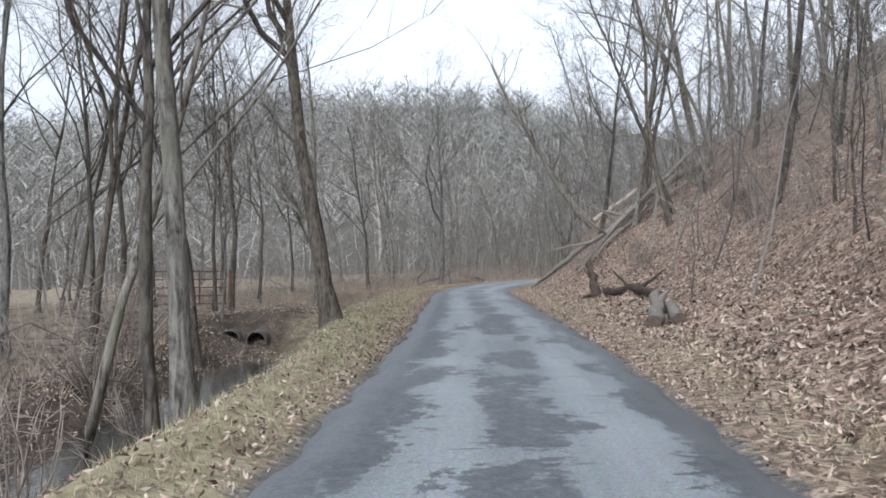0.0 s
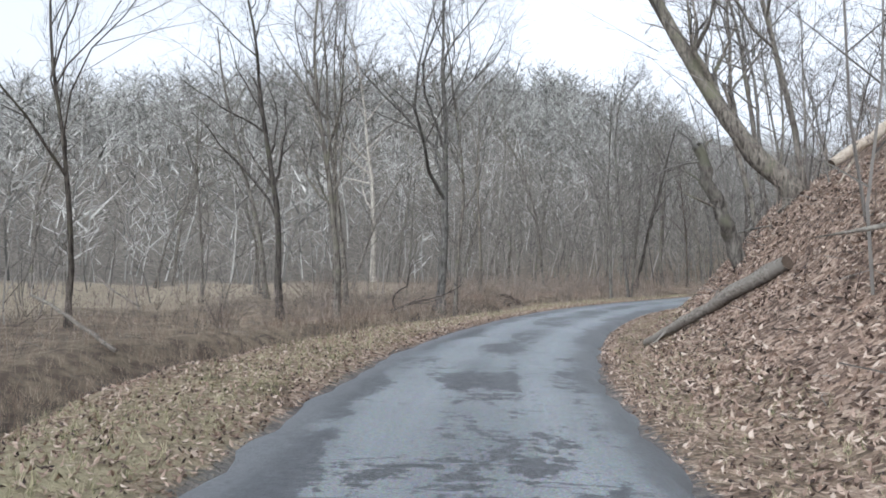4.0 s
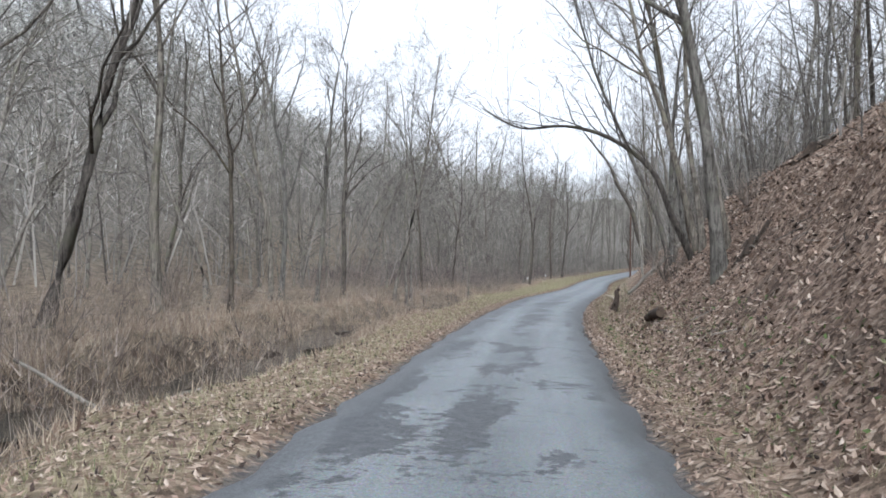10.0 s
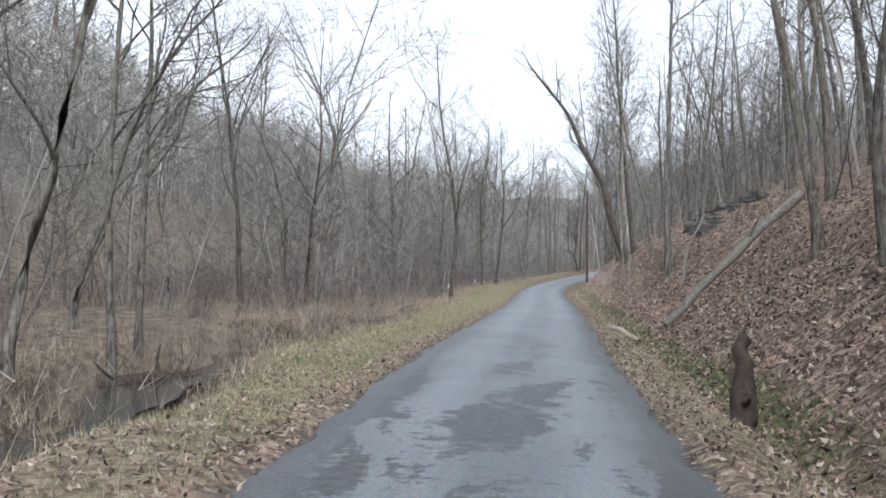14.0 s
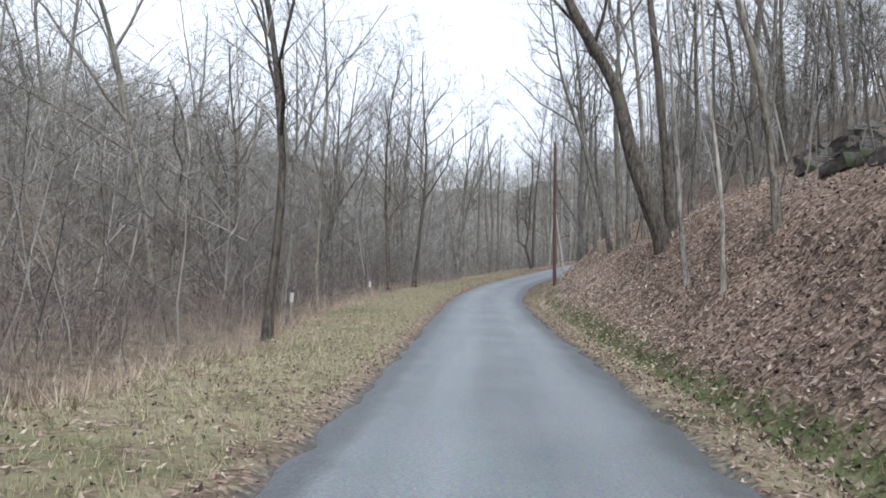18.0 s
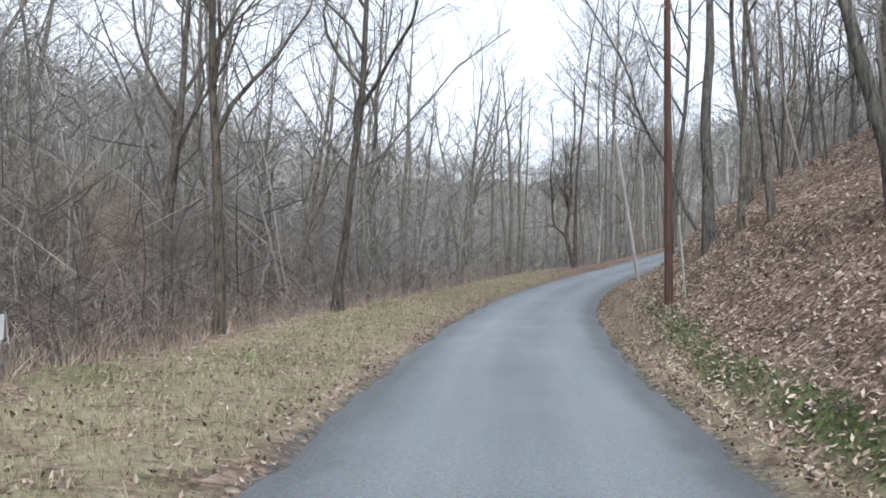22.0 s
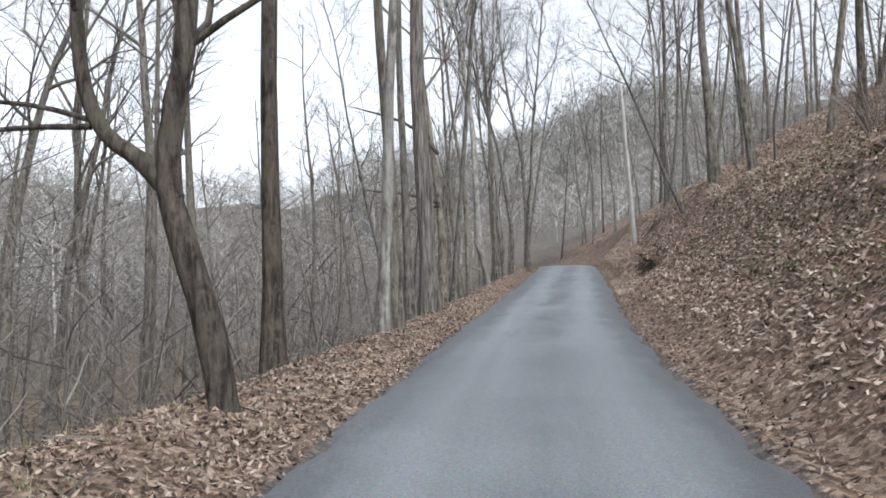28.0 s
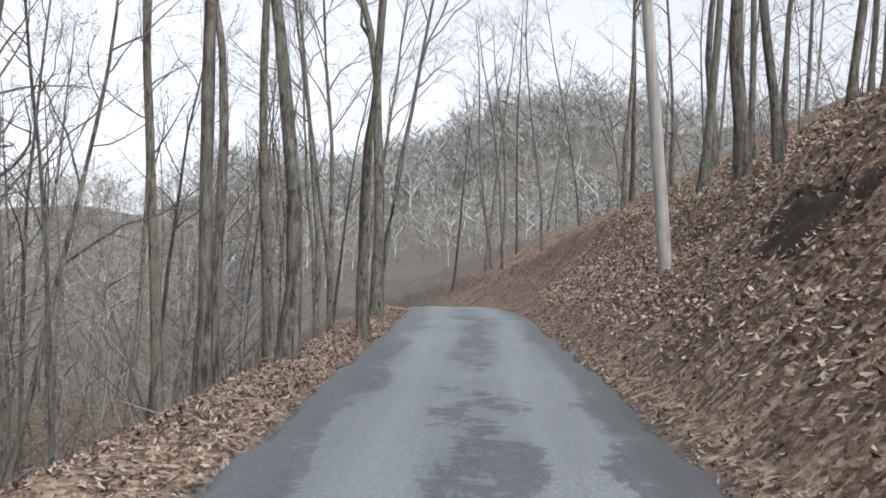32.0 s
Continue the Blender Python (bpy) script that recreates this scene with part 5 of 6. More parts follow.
timber("stump", "broken dark stump leaning at the foot of the bank", "stump", [gp(5.25, 31.4, -.2), gp(5.2, 31.6, .6), gp(5.0, 31.9, 1.3)], .19, .09, M_ROT, 6, ends=None, branches=((.5, .5, .06, (-.6, .2, .7)), (.95, .35, .05, (.3, .2, .9)), (.2, .8, .1, (-.8, -.5, -.1))))
timber("fallen_tree", "long dead tree fallen down the leafy bank", "fallen tree", [gp(5.9, 42.3, .9), gp(7.3, 41.2, .85), gp(8.8, 41.6, .9), gp(10.8, 43.0, .8), gp(13.4, 45.6, .4)], .08, .19, M_LOG, 7, ends=None,
       branches=((.15, 2.6, .07, (-.6, -.3, -.15)), (.25, 2.2, .06, (-.4, -.7, .2)), (.4, 2.4, .07, (-.7, .3, .15)), (.55, 1.8, .06, (-.3, -.6, .6)), (.7, 1.5, .05, (-.2, .5, .7)), (.33, 1.8, .05, (-.5, -.5, .5)), (.1, 1.6, .05, (-.5, .2, -.6))))
timber("fallen_tree", "bare fallen limb propped on the dead tree", "fallen tree", [gp(6.2, 41.4, .3), gp(7.9, 41.0, .7), gp(9.6, 41.2, 1.2), gp(11.5, 42.4, 1.6)], .05, .09, M_LOG, 8, ends=None, branches=((.4, 1.6, .04, (-.6, -.3, .4)), (.7, 1.2, .04, (-.2, -.6, .6))))
heap = random.Random(31)
for k in range(9):
    x, y, up = 5.6 + heap.uniform(0, 2.2), 42.2 + heap.uniform(-1.6, 1.6), heap.uniform(.05, 1.0)
    ln, turn, ra = heap.uniform(2.4, 5.2), heap.gauss(0.15, 0.38), heap.uniform(.03, .075)
    timber("dead_branch", "broken crooked limb heaped on the fallen tree", "branch", [gp(x + math.cos(turn) * ln * f, y + math.sin(turn) * ln * f + heap.gauss(0, .16), .1 + up * (.4 + .8 * f) + heap.gauss(0, .1)) for f in (0, .25, .5, .75, 1)], ra * .5, ra, M_LOG, 60 + k, ends=None,
           branches=((.2, heap.uniform(.5, 1.2), .025, (-.5, heap.gauss(0, .5), .3)), (.5, heap.uniform(.6, 1.5), .028, (-.6, heap.gauss(0, .5), -.2)), (.8, heap.uniform(.5, 1.1), .025, (-.2, heap.gauss(0, .6), .6))), group="heaped limbs")
timber("fallen_tree", "grey trunk slid down the leafy bank to the verge", "fallen tree", [gp(5.2, 54.1, .08), gp(5.8, 53.2, .16), gp(6.3, 52.3, .18), gp(7.2, 51.0, .2)], .09, .15, M_LOG, 9, branches=((.2, .9, .04, (-.3, -.5, -.15)), (.6, .8, .035, (.4, .6, .3))))
timber("fallen_tree", "pale barkless limb caught on the bank", "fallen tree", [gp(8.6, 52.6, .5), gp(9.8, 53.0, .55), gp(11.4, 53.2, .5)], .1, .14, M_BARE, 10, branches=((.3, 1.7, .05, (-.3, -.2, -.7)), (.6, 1.5, .05, (-.2, .3, -.6))))
timber("snag", "broken leaning snag with a splintered top", "dead tree", [(7.75, 55.75, 1.1), (7.52, 55.62, 1.9), (7.15, 55.42, 2.7), (6.78, 55.16, 3.45), (6.4, 54.95, 4.25)], .2, .13, M_BARK, 11, ends=None, branches=((.97, .7, .05, (-.4, 0, .8)), (.95, .6, .06, (.15, .1, 1)), (.93, .5, .05, (-.1, -.2, .9)), (.9, 2.4, .035, (-.9, -.2, .02)), (.55, 1.6, .04, (-.7, -.3, .2)), (.35, 1.2, .04, (.5, -.3, .3)), (.7, 1.8, .035, (-.6, .4, .5))))
timber("rotten_log", "dark rotten log end showing in the leafy bank", "log", [gp(27.5, 101.5, .22), gp(27.85, 102.2, .2), gp(28.2, 102.9, .14)], .13, .11, M_ROT, 12)
timber("rotten_log", "dark fallen log beside the stream", "log", [gp(32.4, 128.6, .3), gp(33.4, 129.3, .42), gp(34.6, 130.0, .35)], .16, .2, M_ROT, 13, branches=((.6, .8, .06, (.1, .2, .9)), (.2, .9, .05, (-.5, -.3, .5)), (.85, .5, .05, (.3, 0, .8))))
timber("stump", "dark split stump leaning from the bank's foot", "stump", [gp(38.0, 118.0, -.15), gp(38.35, 118.3, .4), gp(38.8, 118.7, 1.05)], .2, .09, M_ROT, 14, ends=None, branches=((.4, .7, .06, (-.4, -.5, .1)), (.9, .4, .04, (.5, .1, .9))))
timber("log", "pale barkless broken log on the grass", "log", [gp(47.1, 131.3, .1), gp(46.85, 130.4, .11), gp(46.5, 129.3, .1)], .065, .09, M_BARE, 15, branches=((.3, .6, .035, (-.8, .2, .1)),))
timber("fallen_tree", "grey trunk resting across the ditch and bank", "fallen tree", [gp(46.9, 128.7, .25), gp(48.6, 127.9, .6), gp(50.4, 127.2, .7)], .10, .15, M_LOG, 16, branches=((.6, 1.0, .05, (.1, -.5, .7)),))
timber("dead_branch", "thin dead branch standing in the leaf litter", "branch", [gp(52.6, 134.0, -.1), gp(53.2, 134.3, .9), gp(54.1, 134.4, 1.7)], .06, .03, M_LOG, 17, ends=None)
timber("log", "short cut log lying on the grassy verge", "log", [gp(100.9, 205.9, .10), gp(101.35, 206.2, .11), gp(101.75, 206.5, .11)], .11, .10, M_LOG, 18, ends=M_BARE)
timber("broken_stump", "splintered red-brown stump above the drop", "stump", [gp(130.75, 225.85, -.3), gp(130.5, 225.95, 1.0), gp(130.2, 226.1, 2.1)], .13, .08, M_LOG, 19, ends=None, branches=((.97, .6, .06, (-.2, .1, 1)), (.93, .4, .05, (.3, .1, 1)), (.35, 3.2, .045, (-.75, .45, .35))))
timber("fallen_tree", "dark trunk lying along the far slope", "fallen tree", [gp(94.6, 214.6, 1.3), gp(96.4, 213.9, 1.0), gp(98.0, 213.2, .6), gp(99.8, 212.2, .4)], .13, .10, M_ROT, 20, branches=((.5, 1.5, .05, (.2, .5, .8)),))
for k, (x, y) in enumerate(((6.6, 89.6), (5.5, 88.5), (15.5, 97.0), (-6.0, 52.5), (-12.0, 70.0), (24.0, 125.5))):
    timber("dead_branch", "grey dead limb lying in the brush", "branch", [gp(x, y, .15), gp(x - 1.3, y + .6, .5), gp(x - 2.6, y + 1.6, 1.0)], .05, .03, M_LOG, 30 + k, ends=None, group="dead limbs in the brush")

# ------------------------------------------------------------------ hollows and earth banks


def lump(name, label, category, x, y, size, mat, seed, up=0.0, turn=0.0):
    """Bare earth draped over the slope: ragged outline, rough face, a lip on the uphill side and hanging roots."""
    n = 22
    g = np.linspace(-1, 1, n)
    A, Bq = np.meshgrid(g, g, indexing="ij")
    A, Bq = A.ravel(), Bq.ravel()
    rag = 1 + 0.28 * np.sin(np.arctan2(Bq, A) * 3 + seed) + 0.16 * np.sin(np.arctan2(Bq, A) * 7 + seed * 2)
    mask = np.clip(1.25 - np.hypot(A, Bq) / rag * 1.1, -0.25, 1)
    lx, ly = A * size[0], Bq * size[1]
    c, s_ = math.cos(turn), math.sin(turn)
    wx, wy = x + lx * c - ly * s_, y + lx * s_ + ly * c
    z = ground_z(wx, wy)
    rough = np.array([noise.noise(Vector((a * 2.2 + seed, b * 2.2, 0))) for a, b in zip(A, Bq)])
    z = z + np.where(mask > 0, 0.005 + 0.05 * rough + size[2] * 0.5 * mask * (0.7 + 0.9 * rough), mask * 0.6)
    z0 = z_at(x, y)
    ob = thing(name, label, category, Matrix.Translation((x, y, z0)))
    part("earth", mesh_from("earth", np.stack([wx - x, wy - y, z - z0], 1), grid_faces(n, n), mat), ob)
    rr = random.Random(seed)
    for _ in range(6):
        f = rr.uniform(-0.8, 0.8)
        qx, qy = x + f * size[0] * c + 0.5 * size[1] * s_, y + f * size[0] * s_ - 0.5 * size[1] * c
        t = Tubes()
        q = Vector((qx - x, qy - y, z_at(qx, qy) - z0 + 0.12))
        t.tube(wander(rr, q, (rr.gauss(0, .6), rr.gauss(0, .6), -0.15), rr.uniform(0.5, 1.1), 4, 0.35, -0.03), [.022, .02, .015, .012, .005], 5)
        part("root", t.mesh("root", M_LOG), ob, "thin exposed root")
    return ob


# raised earth patches; their dark colour stands in for shade inside hollows
lump("soil_hollow", "dark earth patch for a shaded hollow in the leafy bank", "soil", 139.6, 223.6, (1.4, .42, .22), M_SOIL, 3, .1, .6)
lump("soil_hollow", "dark earth patch for a shaded burrow under roots", "soil", 128.4, 214.9, (.8, .3, .15), M_SOIL, 4, .05, .6)
lump("root_hollow", "dark earth patch for the shaded hollow beneath a leaning tree", "soil", 27.6, 98.6, (.45, .4, .35), M_SOIL, 5, .1, .3)
lump("root_hollow", "dark earth patch for the shade under a root overhang", "soil", 30.4, 99.5, (.4, .45, .3), M_SOIL, 6, .3, .3)
lump("earth_mound", "dark cut bank of earth beside the stream", "soil", 3.1, 82.8, (.9, 1.1, .45), M_SOIL, 7, .2, .2)



def overhang(s0, s1, u_in, u_out, label):
    """Turf and roots that stick out over washed-out earth, with the bare soil behind."""
    n, rr = 44, random.Random(12)
    sv = np.linspace(s0, s1, n)
    wob = 0.10 * np.sin(sv * 2.3) + 0.07 * np.sin(sv * 5.1 + 1) + np.array([rr.gauss(0, 0.03) for _ in sv])
    fade = smooth(sv, s0, s0 + 0.8) * smooth(sv, s1, s1 - 0.8)
    x0, y0, _ = on_road(s0, u_in)
    base = Vector((float(x0), float(y0), z_at(float(x0), float(y0))))
    ob = thing("earth_overhang", label, "soil", Matrix.Translation(base))
    zi = ground_z(*on_road(sv, np.full(n, u_in))[:2])
    rows, uv = [], []
    for f, dz in ((-0.35, 0.02), (0.0, 0.02), (0.35, -0.02), (0.7, -0.07), (1.0, -0.15), (1.02, -0.23), (0.6, -0.22), (0.0, -0.24)):
        u = u_in + (u_out - u_in + wob) * f * np.where(f > 0, 0.25 + 0.75 * fade, 1)
        x, y, _ = on_road(sv, u)
        z = zi + dz + 0.018 * np.sin(sv * 7 + f * 5) * (f > 0) - 0.22 * np.maximum(f, 0) * (1 - fade)
        rows.append(np.stack([x - base.x, y - base.y, z - base.z], 1))
        uv.append(np.stack([u, sv], 1))
    f4 = grid_faces(len(rows), n)
    part("turf", mesh_from("turf", np.concatenate(rows), f4, [M_GROUND, M_SOIL], np.concatenate(uv), index=[0 if i < 4 * (n - 1) else 1 for i in range(len(f4))]), ob, "leaf-covered turf lip")
    lv, lf = [], []
    for _ in range(900):
        sr, f = rr.uniform(s0, s1), rr.uniform(-0.5, 1.05)
        u = u_in + (u_out - u_in + float(np.interp(sr, sv, wob))) * f
        x, y, _ = on_road(sr, u)
        c = Vector((float(x) - base.x, float(y) - base.y, float(np.interp(sr, sv, zi)) - base.z + 0.05 - 0.13 * max(f, 0) + rr.uniform(0, 0.03)))
        tilt = Euler((rr.gauss(0, .5), rr.gauss(0, .5), rr.random() * 6.28)).to_matrix() * rr.uniform(0.07, 0.14)
        k = len(lv)
        lv += [tuple(c + tilt @ Vector(p)) for p in LEAF_SHAPE[0]]
        lf += [tuple(i + k for i in q) for q in LEAF_SHAPE[1]]
    part("leaves", mesh_from("leaves", lv, lf, M_LEAF, smooth_shade=False), ob, "brown fallen leaves")
    g = np.linspace(2.7, u_in + 0.05, 14)
    S2, U2 = np.meshgrid(np.linspace(s0 + 0.6, s1 - 0.6, 60), g, indexing="ij")
    S2, U2 = S2.ravel(), U2.ravel()
    x, y, _ = on_road(S2, U2)
    grain = np.array([noise.noise(Vector((a * 2.4, b * 5.0, 3.0))) for a, b in zip(S2, U2)])
    mask = smooth(S2, s0, s0 + 1.2) * smooth(S2, s1, s1 - 1.2) * smooth(U2, 2.72, 2.98)
    z = ground_z(x, y, (S2, U2)) + np.where(mask > 0.25 + 0.3 * grain, 0.02 + 0.07 * (grain + 0.4), -0.1)
    # the soil's dark colour adds to the shade under the lip
    part("earth", mesh_from("earth", np.stack([x - base.x, y - base.y, z - base.z], 1), grid_faces(60, 14), M_SOIL), ob, "bare earth coloured darker for the hollow's shade")
    for i in range(13):
        sr = rr.uniform(s0 + 0.6, s1 - 0.6)
        x, y, _ = on_road(sr, u_out + rr.uniform(-0.02, 0.3))
        q = Vector((float(x), float(y), float(np.interp(sr, sv, zi)) - 0.14)) - base
        t = Tubes()
        t.tube(wander(rr, q, (rr.gauss(0, .5), rr.gauss(0, .5), -0.8), rr.uniform(0.3, 0.75), 5, 0.3, -0.02), [.018, .016, .013, .010, .007, .004], 5)
        part("root", t.mesh("root", M_LOG), ob, "thin hanging root")
    for sr, ln in ((266.4, 1.5), (268.0, 0.9)):
        x, y, _ = on_road(sr, u_out - 0.04)
        x2, y2, _ = on_road(sr + ln, u_out + 0.02)
        a = Vector((float(x), float(y), float(np.interp(sr, sv, zi)) - 0.16)) - base
        b = Vector((float(x2), float(y2), float(np.interp(sr + ln, sv, zi)) - 0.10)) - base
        t = Tubes()
        t.tube([a, a.lerp(b, .3) + Vector((0, 0, .07)), a.lerp(b, .65) + Vector((0, 0, -.03)), b], [.03, .034, .026, .018], 7)
        part("root", t.mesh("root", M_BARE), ob, "pale barkless root")


overhang(264.2, 270.4, 3.5, 3.05, "dark hollow of washed-out earth under leafy turf and roots")

m = Mat("dark_mossy_stone", 0.9, 0.25)
grain = m.noise(m.coords("Object", (1, 1, 3)), 2.2, 7, 0.68)
m.color(m.mix(m.step(m.noise(m.coords("Object"), 1.1, 4), 0.5, 0.66), m.ramp(grain, [(0.32, (0.040, 0.036, 0.033)), (0.7, (0.190, 0.172, 0.156))]), (0.060, 0.072, 0.034)))
m.bump(grain, 1.0, 0.06)
M_STONE = m.m


def slab(rr, w, d, h):
    """An angular block of layered stone."""
    bm = bmesh.new()
    bmesh.ops.create_cube(bm, size=1.0)
    bmesh.ops.subdivide_edges(bm, edges=list(bm.edges), cuts=3, use_grid_fill=True)
    off = rr.random() * 50
    for v in bm.verts:
        c = v.co
        q = Vector((c.x * w * 1.4 + off, c.y * d * 1.4, c.z * h * 3))
        c.x, c.y, c.z = c.x * w, c.y * d, c.z * h
        c += Vector((noise.noise(q), noise.noise(q + Vector((9, 0, 0))), 0.6 * noise.noise(q + Vector((0, 9, 0))))) * min(w, h) * 0.45
    me = bpy.data.meshes.new("stone")
    bm.to_mesh(me)
    bm.free()
    me.materials.append(M_STONE)
    return me


def rock_ledge(s0, s1, u0, u1, n, label, seed):
    rr = random.Random(seed)
    x0, y0, _ = on_road(s0, u0)
    base = Vector((float(x0), float(y0), z_at(float(x0), float(y0))))
    ob = thing("rock_ledge", label, "rock", Matrix.Translation(base), "rock ledges")
    for i in range(n):
        f = (i + rr.random() * 0.7) / n
        x, y, _ = on_road(s0 + (s1 - s0) * f, u0 + (u1 - u0) * f + rr.uniform(-0.5, 0.9))
        x, y = float(x), float(y)
        h = rr.uniform(0.28, 0.55)
        st = part("stone", slab(rr, rr.uniform(0.6, 1.4), rr.uniform(0.5, 1.0), h), ob)
        k = int(np.argmin(np.abs(RUN - s0)))
        st.matrix_local = Matrix.Translation(Vector((x, y, z_at(x, y) + h * 0.12)) - base) @ Euler((rr.gauss(0, .12), rr.gauss(0, .12), math.atan2(TAN[k][1], TAN[k][0]) + rr.gauss(0, .25))).to_matrix().to_4x4()


rock_ledge(160, 181, 7.8, 10.4, 26, "dark layered rock ledge breaking out of the leafy slope", 4)
rock_ledge(168, 190, 11.0, 13.0, 20, "dark mossy rock ledge high on the slope", 5)

# ------------------------------------------------------------------ shrubs


def shrub_meshes(seed, h, stems):
    rr = random.Random(seed)
    wood, fine = Tubes(), Tubes()
    for _ in range(stems):
        w, out = rr.random() * 6.283, rr.uniform(0.1, 0.9)
        d = Vector((math.cos(w) * out, math.sin(w) * out, 1))
        pts = wander(rr, (math.cos(w) * .15, math.sin(w) * .15, -.1), d, h * rr.uniform(.6, 1.1), 5, 0.14, 0.0)
        wood.tube(pts, [.018, .016, .013, .01, .008, .004], 4)
        for _ in range(9):
            f = rr.uniform(1, 4.9)
            q = pts[int(f)].lerp(pts[int(f) + 1], f - int(f))
            fine.tube(wander(rr, q, (rr.gauss(0, 1), rr.gauss(0, 1), rr.uniform(-.2, 1)), h * rr.uniform(.12, .3), 2, .25, 0), [.007, .005, .003], 3)
    wood.f += [tuple(i + wood.n for i in f) for f in fine.f]
    wood.v += fine.v
    return wood.mesh("crown", M_BRUSH)


SHRUBS = [shrub_meshes(1, 1.6, 34), shrub_meshes(2, 2.2, 28), shrub_meshes(3, 1.1, 30)]
for k, (x, y, size) in enumerate(((8.8, 25.8, 1.1), (7.4, 14.2, .9), (9.6, 30.5, 1.0), (10.8, 37.5, 1.2), (7.2, 33.0, .7), (-4.4, 13.6, 1.0), (-5.6, 15.0, 1.1), (-3.9, 8.2, .9), (-5.2, 9.6, 1.2), (-6.4, 18.4, 1.2), (-7.9, 21.8, 1.2), (-3.6, 6.4, .7),
                                  (-6.4, 62.0, .9), (-4.8, 70.0, 1.0), (6.4, 86.4, 1.0), (10.2, 99.0, 1.0), (17.6, 113.0, 1.0), (20.4, 116.8, 1.1), (26.5, 126.0, 1.0), (31.0, 131.5, 1.0), (37.0, 139.0, 1.1), (42.6, 146.6, 1.2), (47.0, 152.5, 1.2), (53.6, 160.0, 1.2),
                                  (60.0, 168.5, 1.2), (66.0, 176.6, 1.2), (72.0, 184.4, 1.2), (78.6, 192.0, 1.2), (86.0, 198.2, 1.2), (92.6, 204.0, 1.1), (99.0, 209.8, 1.2), (103.0, 214.0, 1.2), (112.5, 219.0, 1.1), (118.0, 223.5, 1.2), (124.5, 228.0, 1.2),
                                  (30.6, 101.8, .9), (33.2, 108.2, 1.0), (58.8, 141.2, .8), (74.2, 160.2, .9), (108.6, 199.4, .8), (120.8, 207.6, .9), (136.2, 217.6, .8))):
    sh = thing("bare_shrub", "bare reddish-brown shrub with tangled thin stems", "shrub", place(x, y, k * 1.7, size), "bare shrubs")
    part("crown", SHRUBS[k % 3], sh)

# ------------------------------------------------------------------ poles and wires


def utility_pole(x, y, h, rad, lean, mat, label):
    s, u = near_road(x, y)
    k = int(np.argmin(np.abs(RUN - s[0])))
    d = RIGHT[k] * lean
    foot = Vector((x, y, z_at(x, y) - 0.4))
    pts = [Vector((float(d[0]), float(d[1]), 1)) * (h * i / 8) for i in range(9)]
    t = Tubes()
    t.tube(pts, [rad * (1 - 0.3 * i / 8) for i in range(9)], 14)
    t.v.append(pts[-1] + Vector((0, 0, 0.03)))
    t.f += [(8 * 14 + j, 8 * 14 + (j + 1) % 14, len(t.v) - 1) for j in range(14)]
    ob = thing("utility_pole", label, "pole", Matrix.Translation(foot), "utility poles")
    part("shaft", t.mesh("shaft", mat), ob)
    b = Tubes()
    b.tube([pts[7] + Vector((0.0, 0.0, 0.0)), pts[7] + Vector((-0.16, 0.0, 0.05)), pts[7] + Vector((-0.2, 0, 0.12))], [0.03, 0.03, 0.025], 8)
    part("insulator", b.mesh("insulator", M_POLE), ob, "small grey insulator")
    return foot + pts[7] + Vector((-0.2, 0, 0.1))


m = Mat("black_cable", 0.5, 0.4)
m.color(m.mix(m.noise(m.coords("Object"), 3.0, 2), (0.02, 0.02, 0.02), (0.05, 0.05, 0.05)))
M_CABLE = m.m
tops = [utility_pole(86.2, 180.9, 9.5, .12, -.02, M_POLE_DARK, "dark reddish creosoted pole on the leafy bank"),
        utility_pole(102.3, 198.15, 8.6, .098, -.17, M_POLE, "pale weathered pole leaning beside the lane"),
        utility_pole(144.05, 227.2, 9.0, .13, -.05, M_POLE, "pale weathered pole at the top of the rise")]
for a, b in zip(tops[:-1], tops[1:]):
    t = Tubes()
    t.tube([a.lerp(b, i / 14) - Vector((0, 0, 1.1 * 4 * (i / 14) * (1 - i / 14))) - a for i in range(15)], [0.014] * 15, 5)
    thing("overhead_wire", "thin black wire sagging between poles", "wire", Matrix.Translation(a), "overhead wires", data=t.mesh("overhead_wire", M_CABLE))
foot = Vector(gp(86.0, 180.15, -0.1))
guy = thing("guy_wire", "thin guy wire in a pale guard beside the dark pole", "wire", Matrix.Translation(foot))
way = (tops[0] - foot) * 0.97
for name, f0, f1, rad, mat in (("wire", 0.0, 1.0, 0.008, M_CABLE), ("guard", 0.012, 0.29, 0.028, M_POLE)):
    t = Tubes()
    t.tube([way * f0, way * (0.5 * (f0 + f1)), way * f1], [rad] * 3, 8)
    part(name, t.mesh(name, mat), guy, "pale plastic guard" if name == "guard" else "")

# ------------------------------------------------------------------ marker posts
m = Mat("white_painted_post", 0.6, 0.4)
m.color(m.mix(m.noise(m.coords("Object"), 9.0, 4), (0.28, 0.27, 0.26), (0.50, 0.49, 0.47)))
M_WHITE = m.m


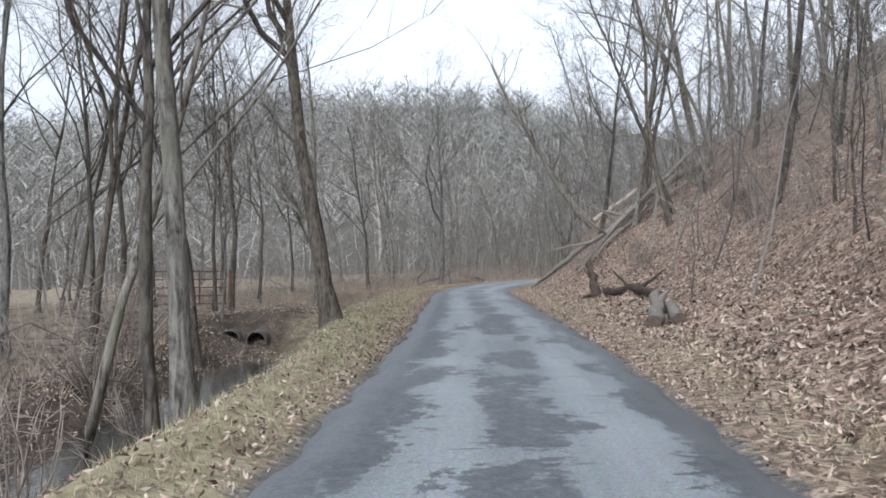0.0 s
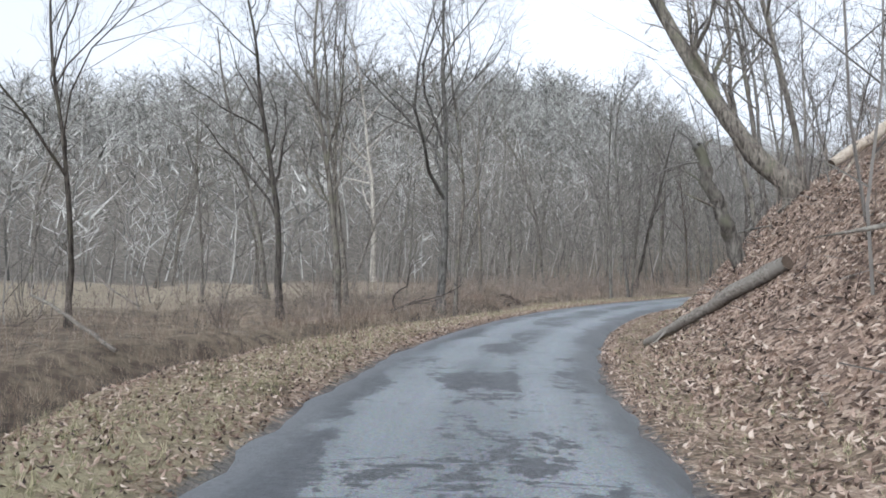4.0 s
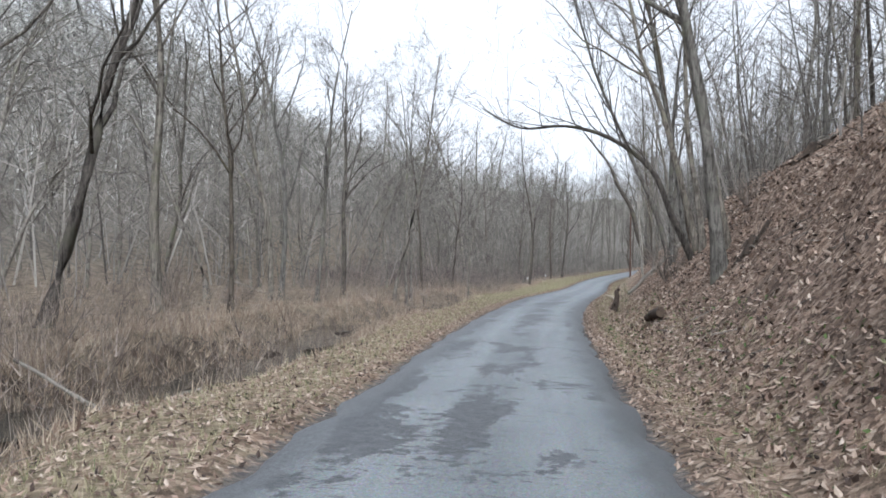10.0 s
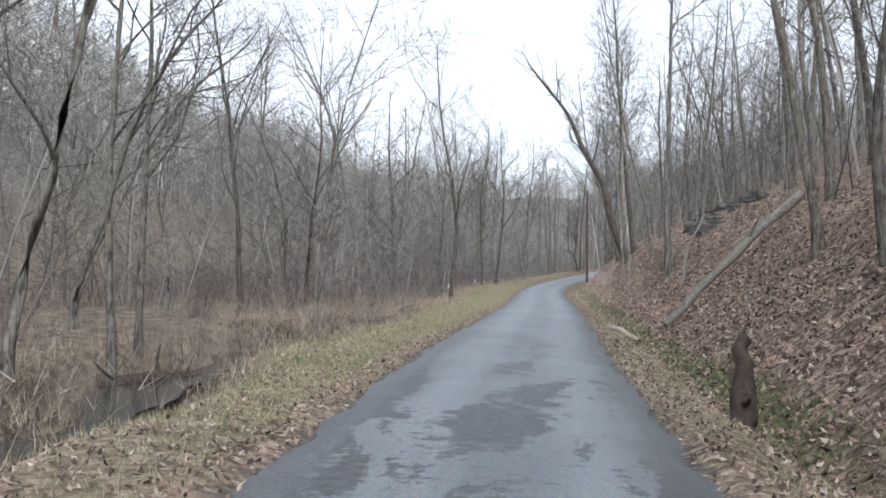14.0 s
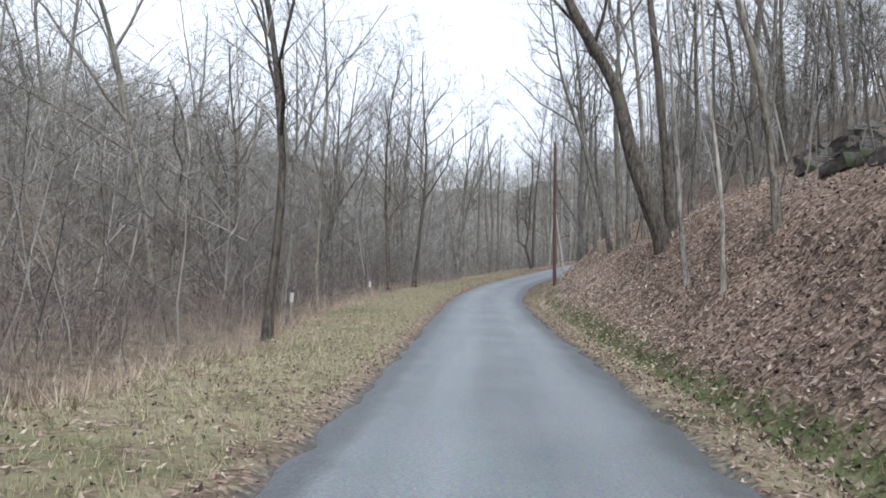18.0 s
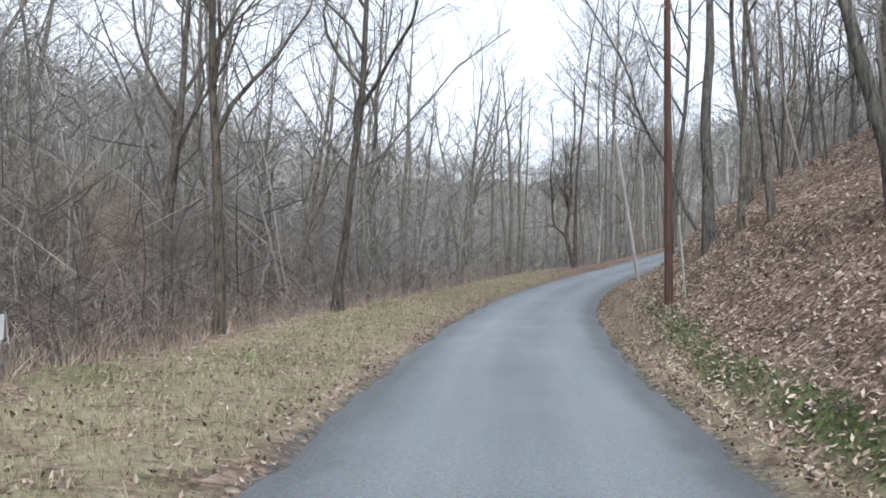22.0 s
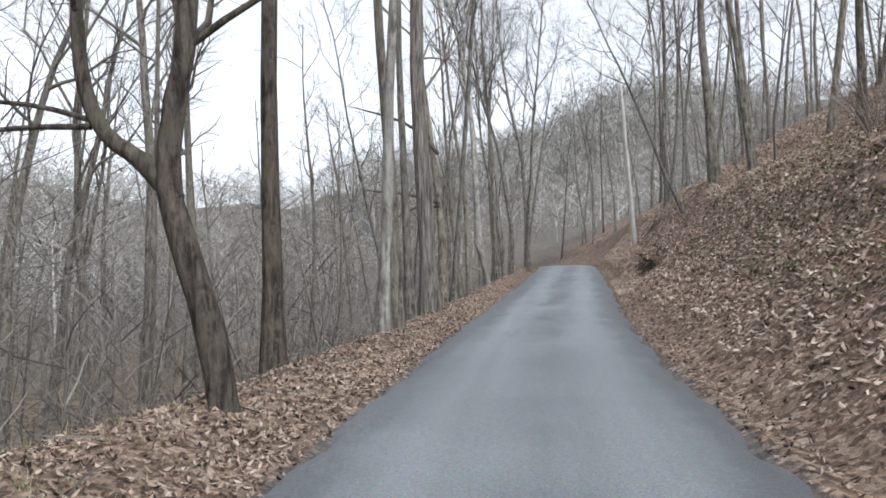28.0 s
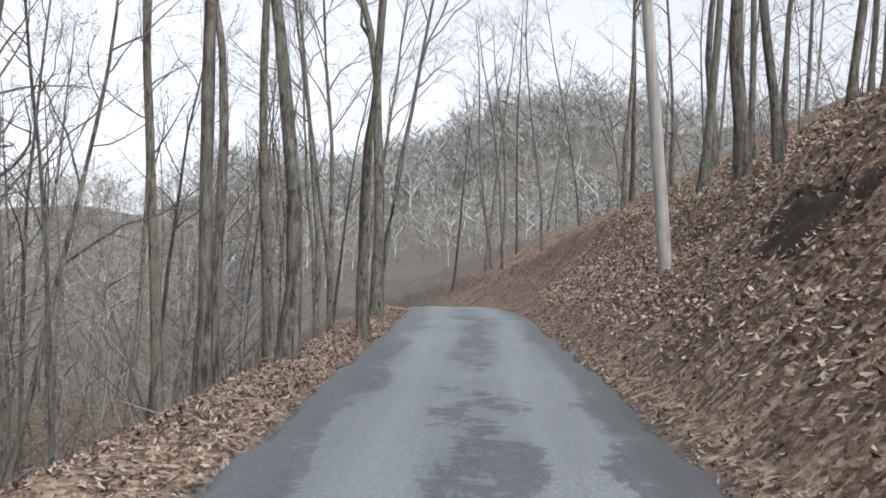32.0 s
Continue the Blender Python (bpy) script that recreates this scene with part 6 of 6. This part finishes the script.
def marker_post(x, y, h, label):
    ob = thing("marker_post", label, "post", Matrix.Translation(gp(x, y, -0.1)), "marker posts")
    for name, z0, z1, w, mat in (("stake", 0, h, .045, M_LOG), ("plate", h - .26, h + .01, .055, M_WHITE)):
        bm = bmesh.new()
        bmesh.ops.create_cube(bm, size=1.0)
        bmesh.ops.scale(bm, vec=(w * 2, 0.05 if name == "stake" else 0.07, z1 - z0), verts=bm.verts)
        bmesh.ops.translate(bm, vec=(0, 0, (z0 + z1) / 2), verts=bm.verts)
        bmesh.ops.bevel(bm, geom=list(bm.edges), offset=0.008, segments=1, affect="EDGES")
        me = bpy.data.meshes.new(name)
        bm.to_mesh(me)
        bm.free()
        me.materials.append(mat)
        part(name, me, ob)


marker_post(60.0, 162.8, 1.25, "wooden marker post with a white plate in the weeds")
marker_post(69.2, 174.3, 0.8, "short white-topped stake at the verge's edge")

# ------------------------------------------------------------------ farm gate and culvert
m = Mat("rusty_red_gate_paint", 0.55, 0.4)
m.color(m.mix(m.step(m.noise(m.coords("Object"), 5.0, 5), 0.45, 0.65), (0.075, 0.026, 0.022), (0.058, 0.036, 0.028)))
M_RUST = m.m


def bar(a, b, rad, mat, name, parent):
    t = Tubes()
    t.tube([a, Vector(a).lerp(Vector(b), .5), b], [rad, rad, rad], 8)
    part(name, t.mesh(name, mat), parent)


g0 = Vector(gp(-10.4, 32.2))
gate = thing("farm_gate", "rusty red tubular farm gate across the crossing", "gate", Matrix.Translation(g0))
gx = Vector((2.75, 0.35, 0))
for i in range(5):
    z = 0.24 + 0.285 * i
    bar((0, 0, z), gx + Vector((0, 0, z)), .024, M_RUST, "rail", gate)
for f in (0.02, 0.33, 0.66, 0.98):
    bar(gx * f + Vector((0, 0, .2)), gx * f + Vector((0, 0, 1.42)), .03, M_RUST, "upright", gate)
for f in (-0.03, 1.04):
    t = rough_tube([gx * f + Vector((0, 0, -.3)), gx * f + Vector((0, 0, .6)), gx * f + Vector((0, 0, 1.45))], [.06, .058, .055], 10, 4, .04)
    post = thing("gate_post", "round weathered gate post", "post", Matrix.Translation(g0), "gate posts")
    part("shaft", t.mesh("shaft", M_POLE_DARK), post)

m = Mat("galvanised_culvert_steel", 0.6, 0.5)
m.color(m.mix(m.noise(m.coords("Object"), 4.0, 4), (0.028, 0.024, 0.021), (0.105, 0.098, 0.090)))
M_CULVERT = m.m


def culvert(x, y, z, rad, label):
    ob = thing("culvert_pipe", label, "pipe", Matrix.Translation((x, y, z)), "culvert pipes")
    t, n, seg = [], 20, 48
    for i in range(seg + 1):
        rr = rad + (0.02 if i % 2 else 0.0)
        for j in range(n):
            w = 6.2832 * j / n
            t.append((rr * math.cos(w), 6.0 * i / seg, rr * math.sin(w)))
    f = [(i * n + j, (i + 1) * n + j, (i + 1) * n + (j + 1) % n, i * n + (j + 1) % n) for i in range(seg) for j in range(n)]
    me = mesh_from("barrel", t, f, M_CULVERT)
    ob2 = part("barrel", me, ob)
    mod = ob2.modifiers.new("thickness", "SOLIDIFY")
    mod.thickness = 0.03
    return ob


culvert(-5.0, 24.6, -0.70, 0.27, "dark corrugated steel culvert under the crossing")
culvert(-5.72, 24.7, -0.66, 0.26, "second corrugated culvert pipe spilling water")
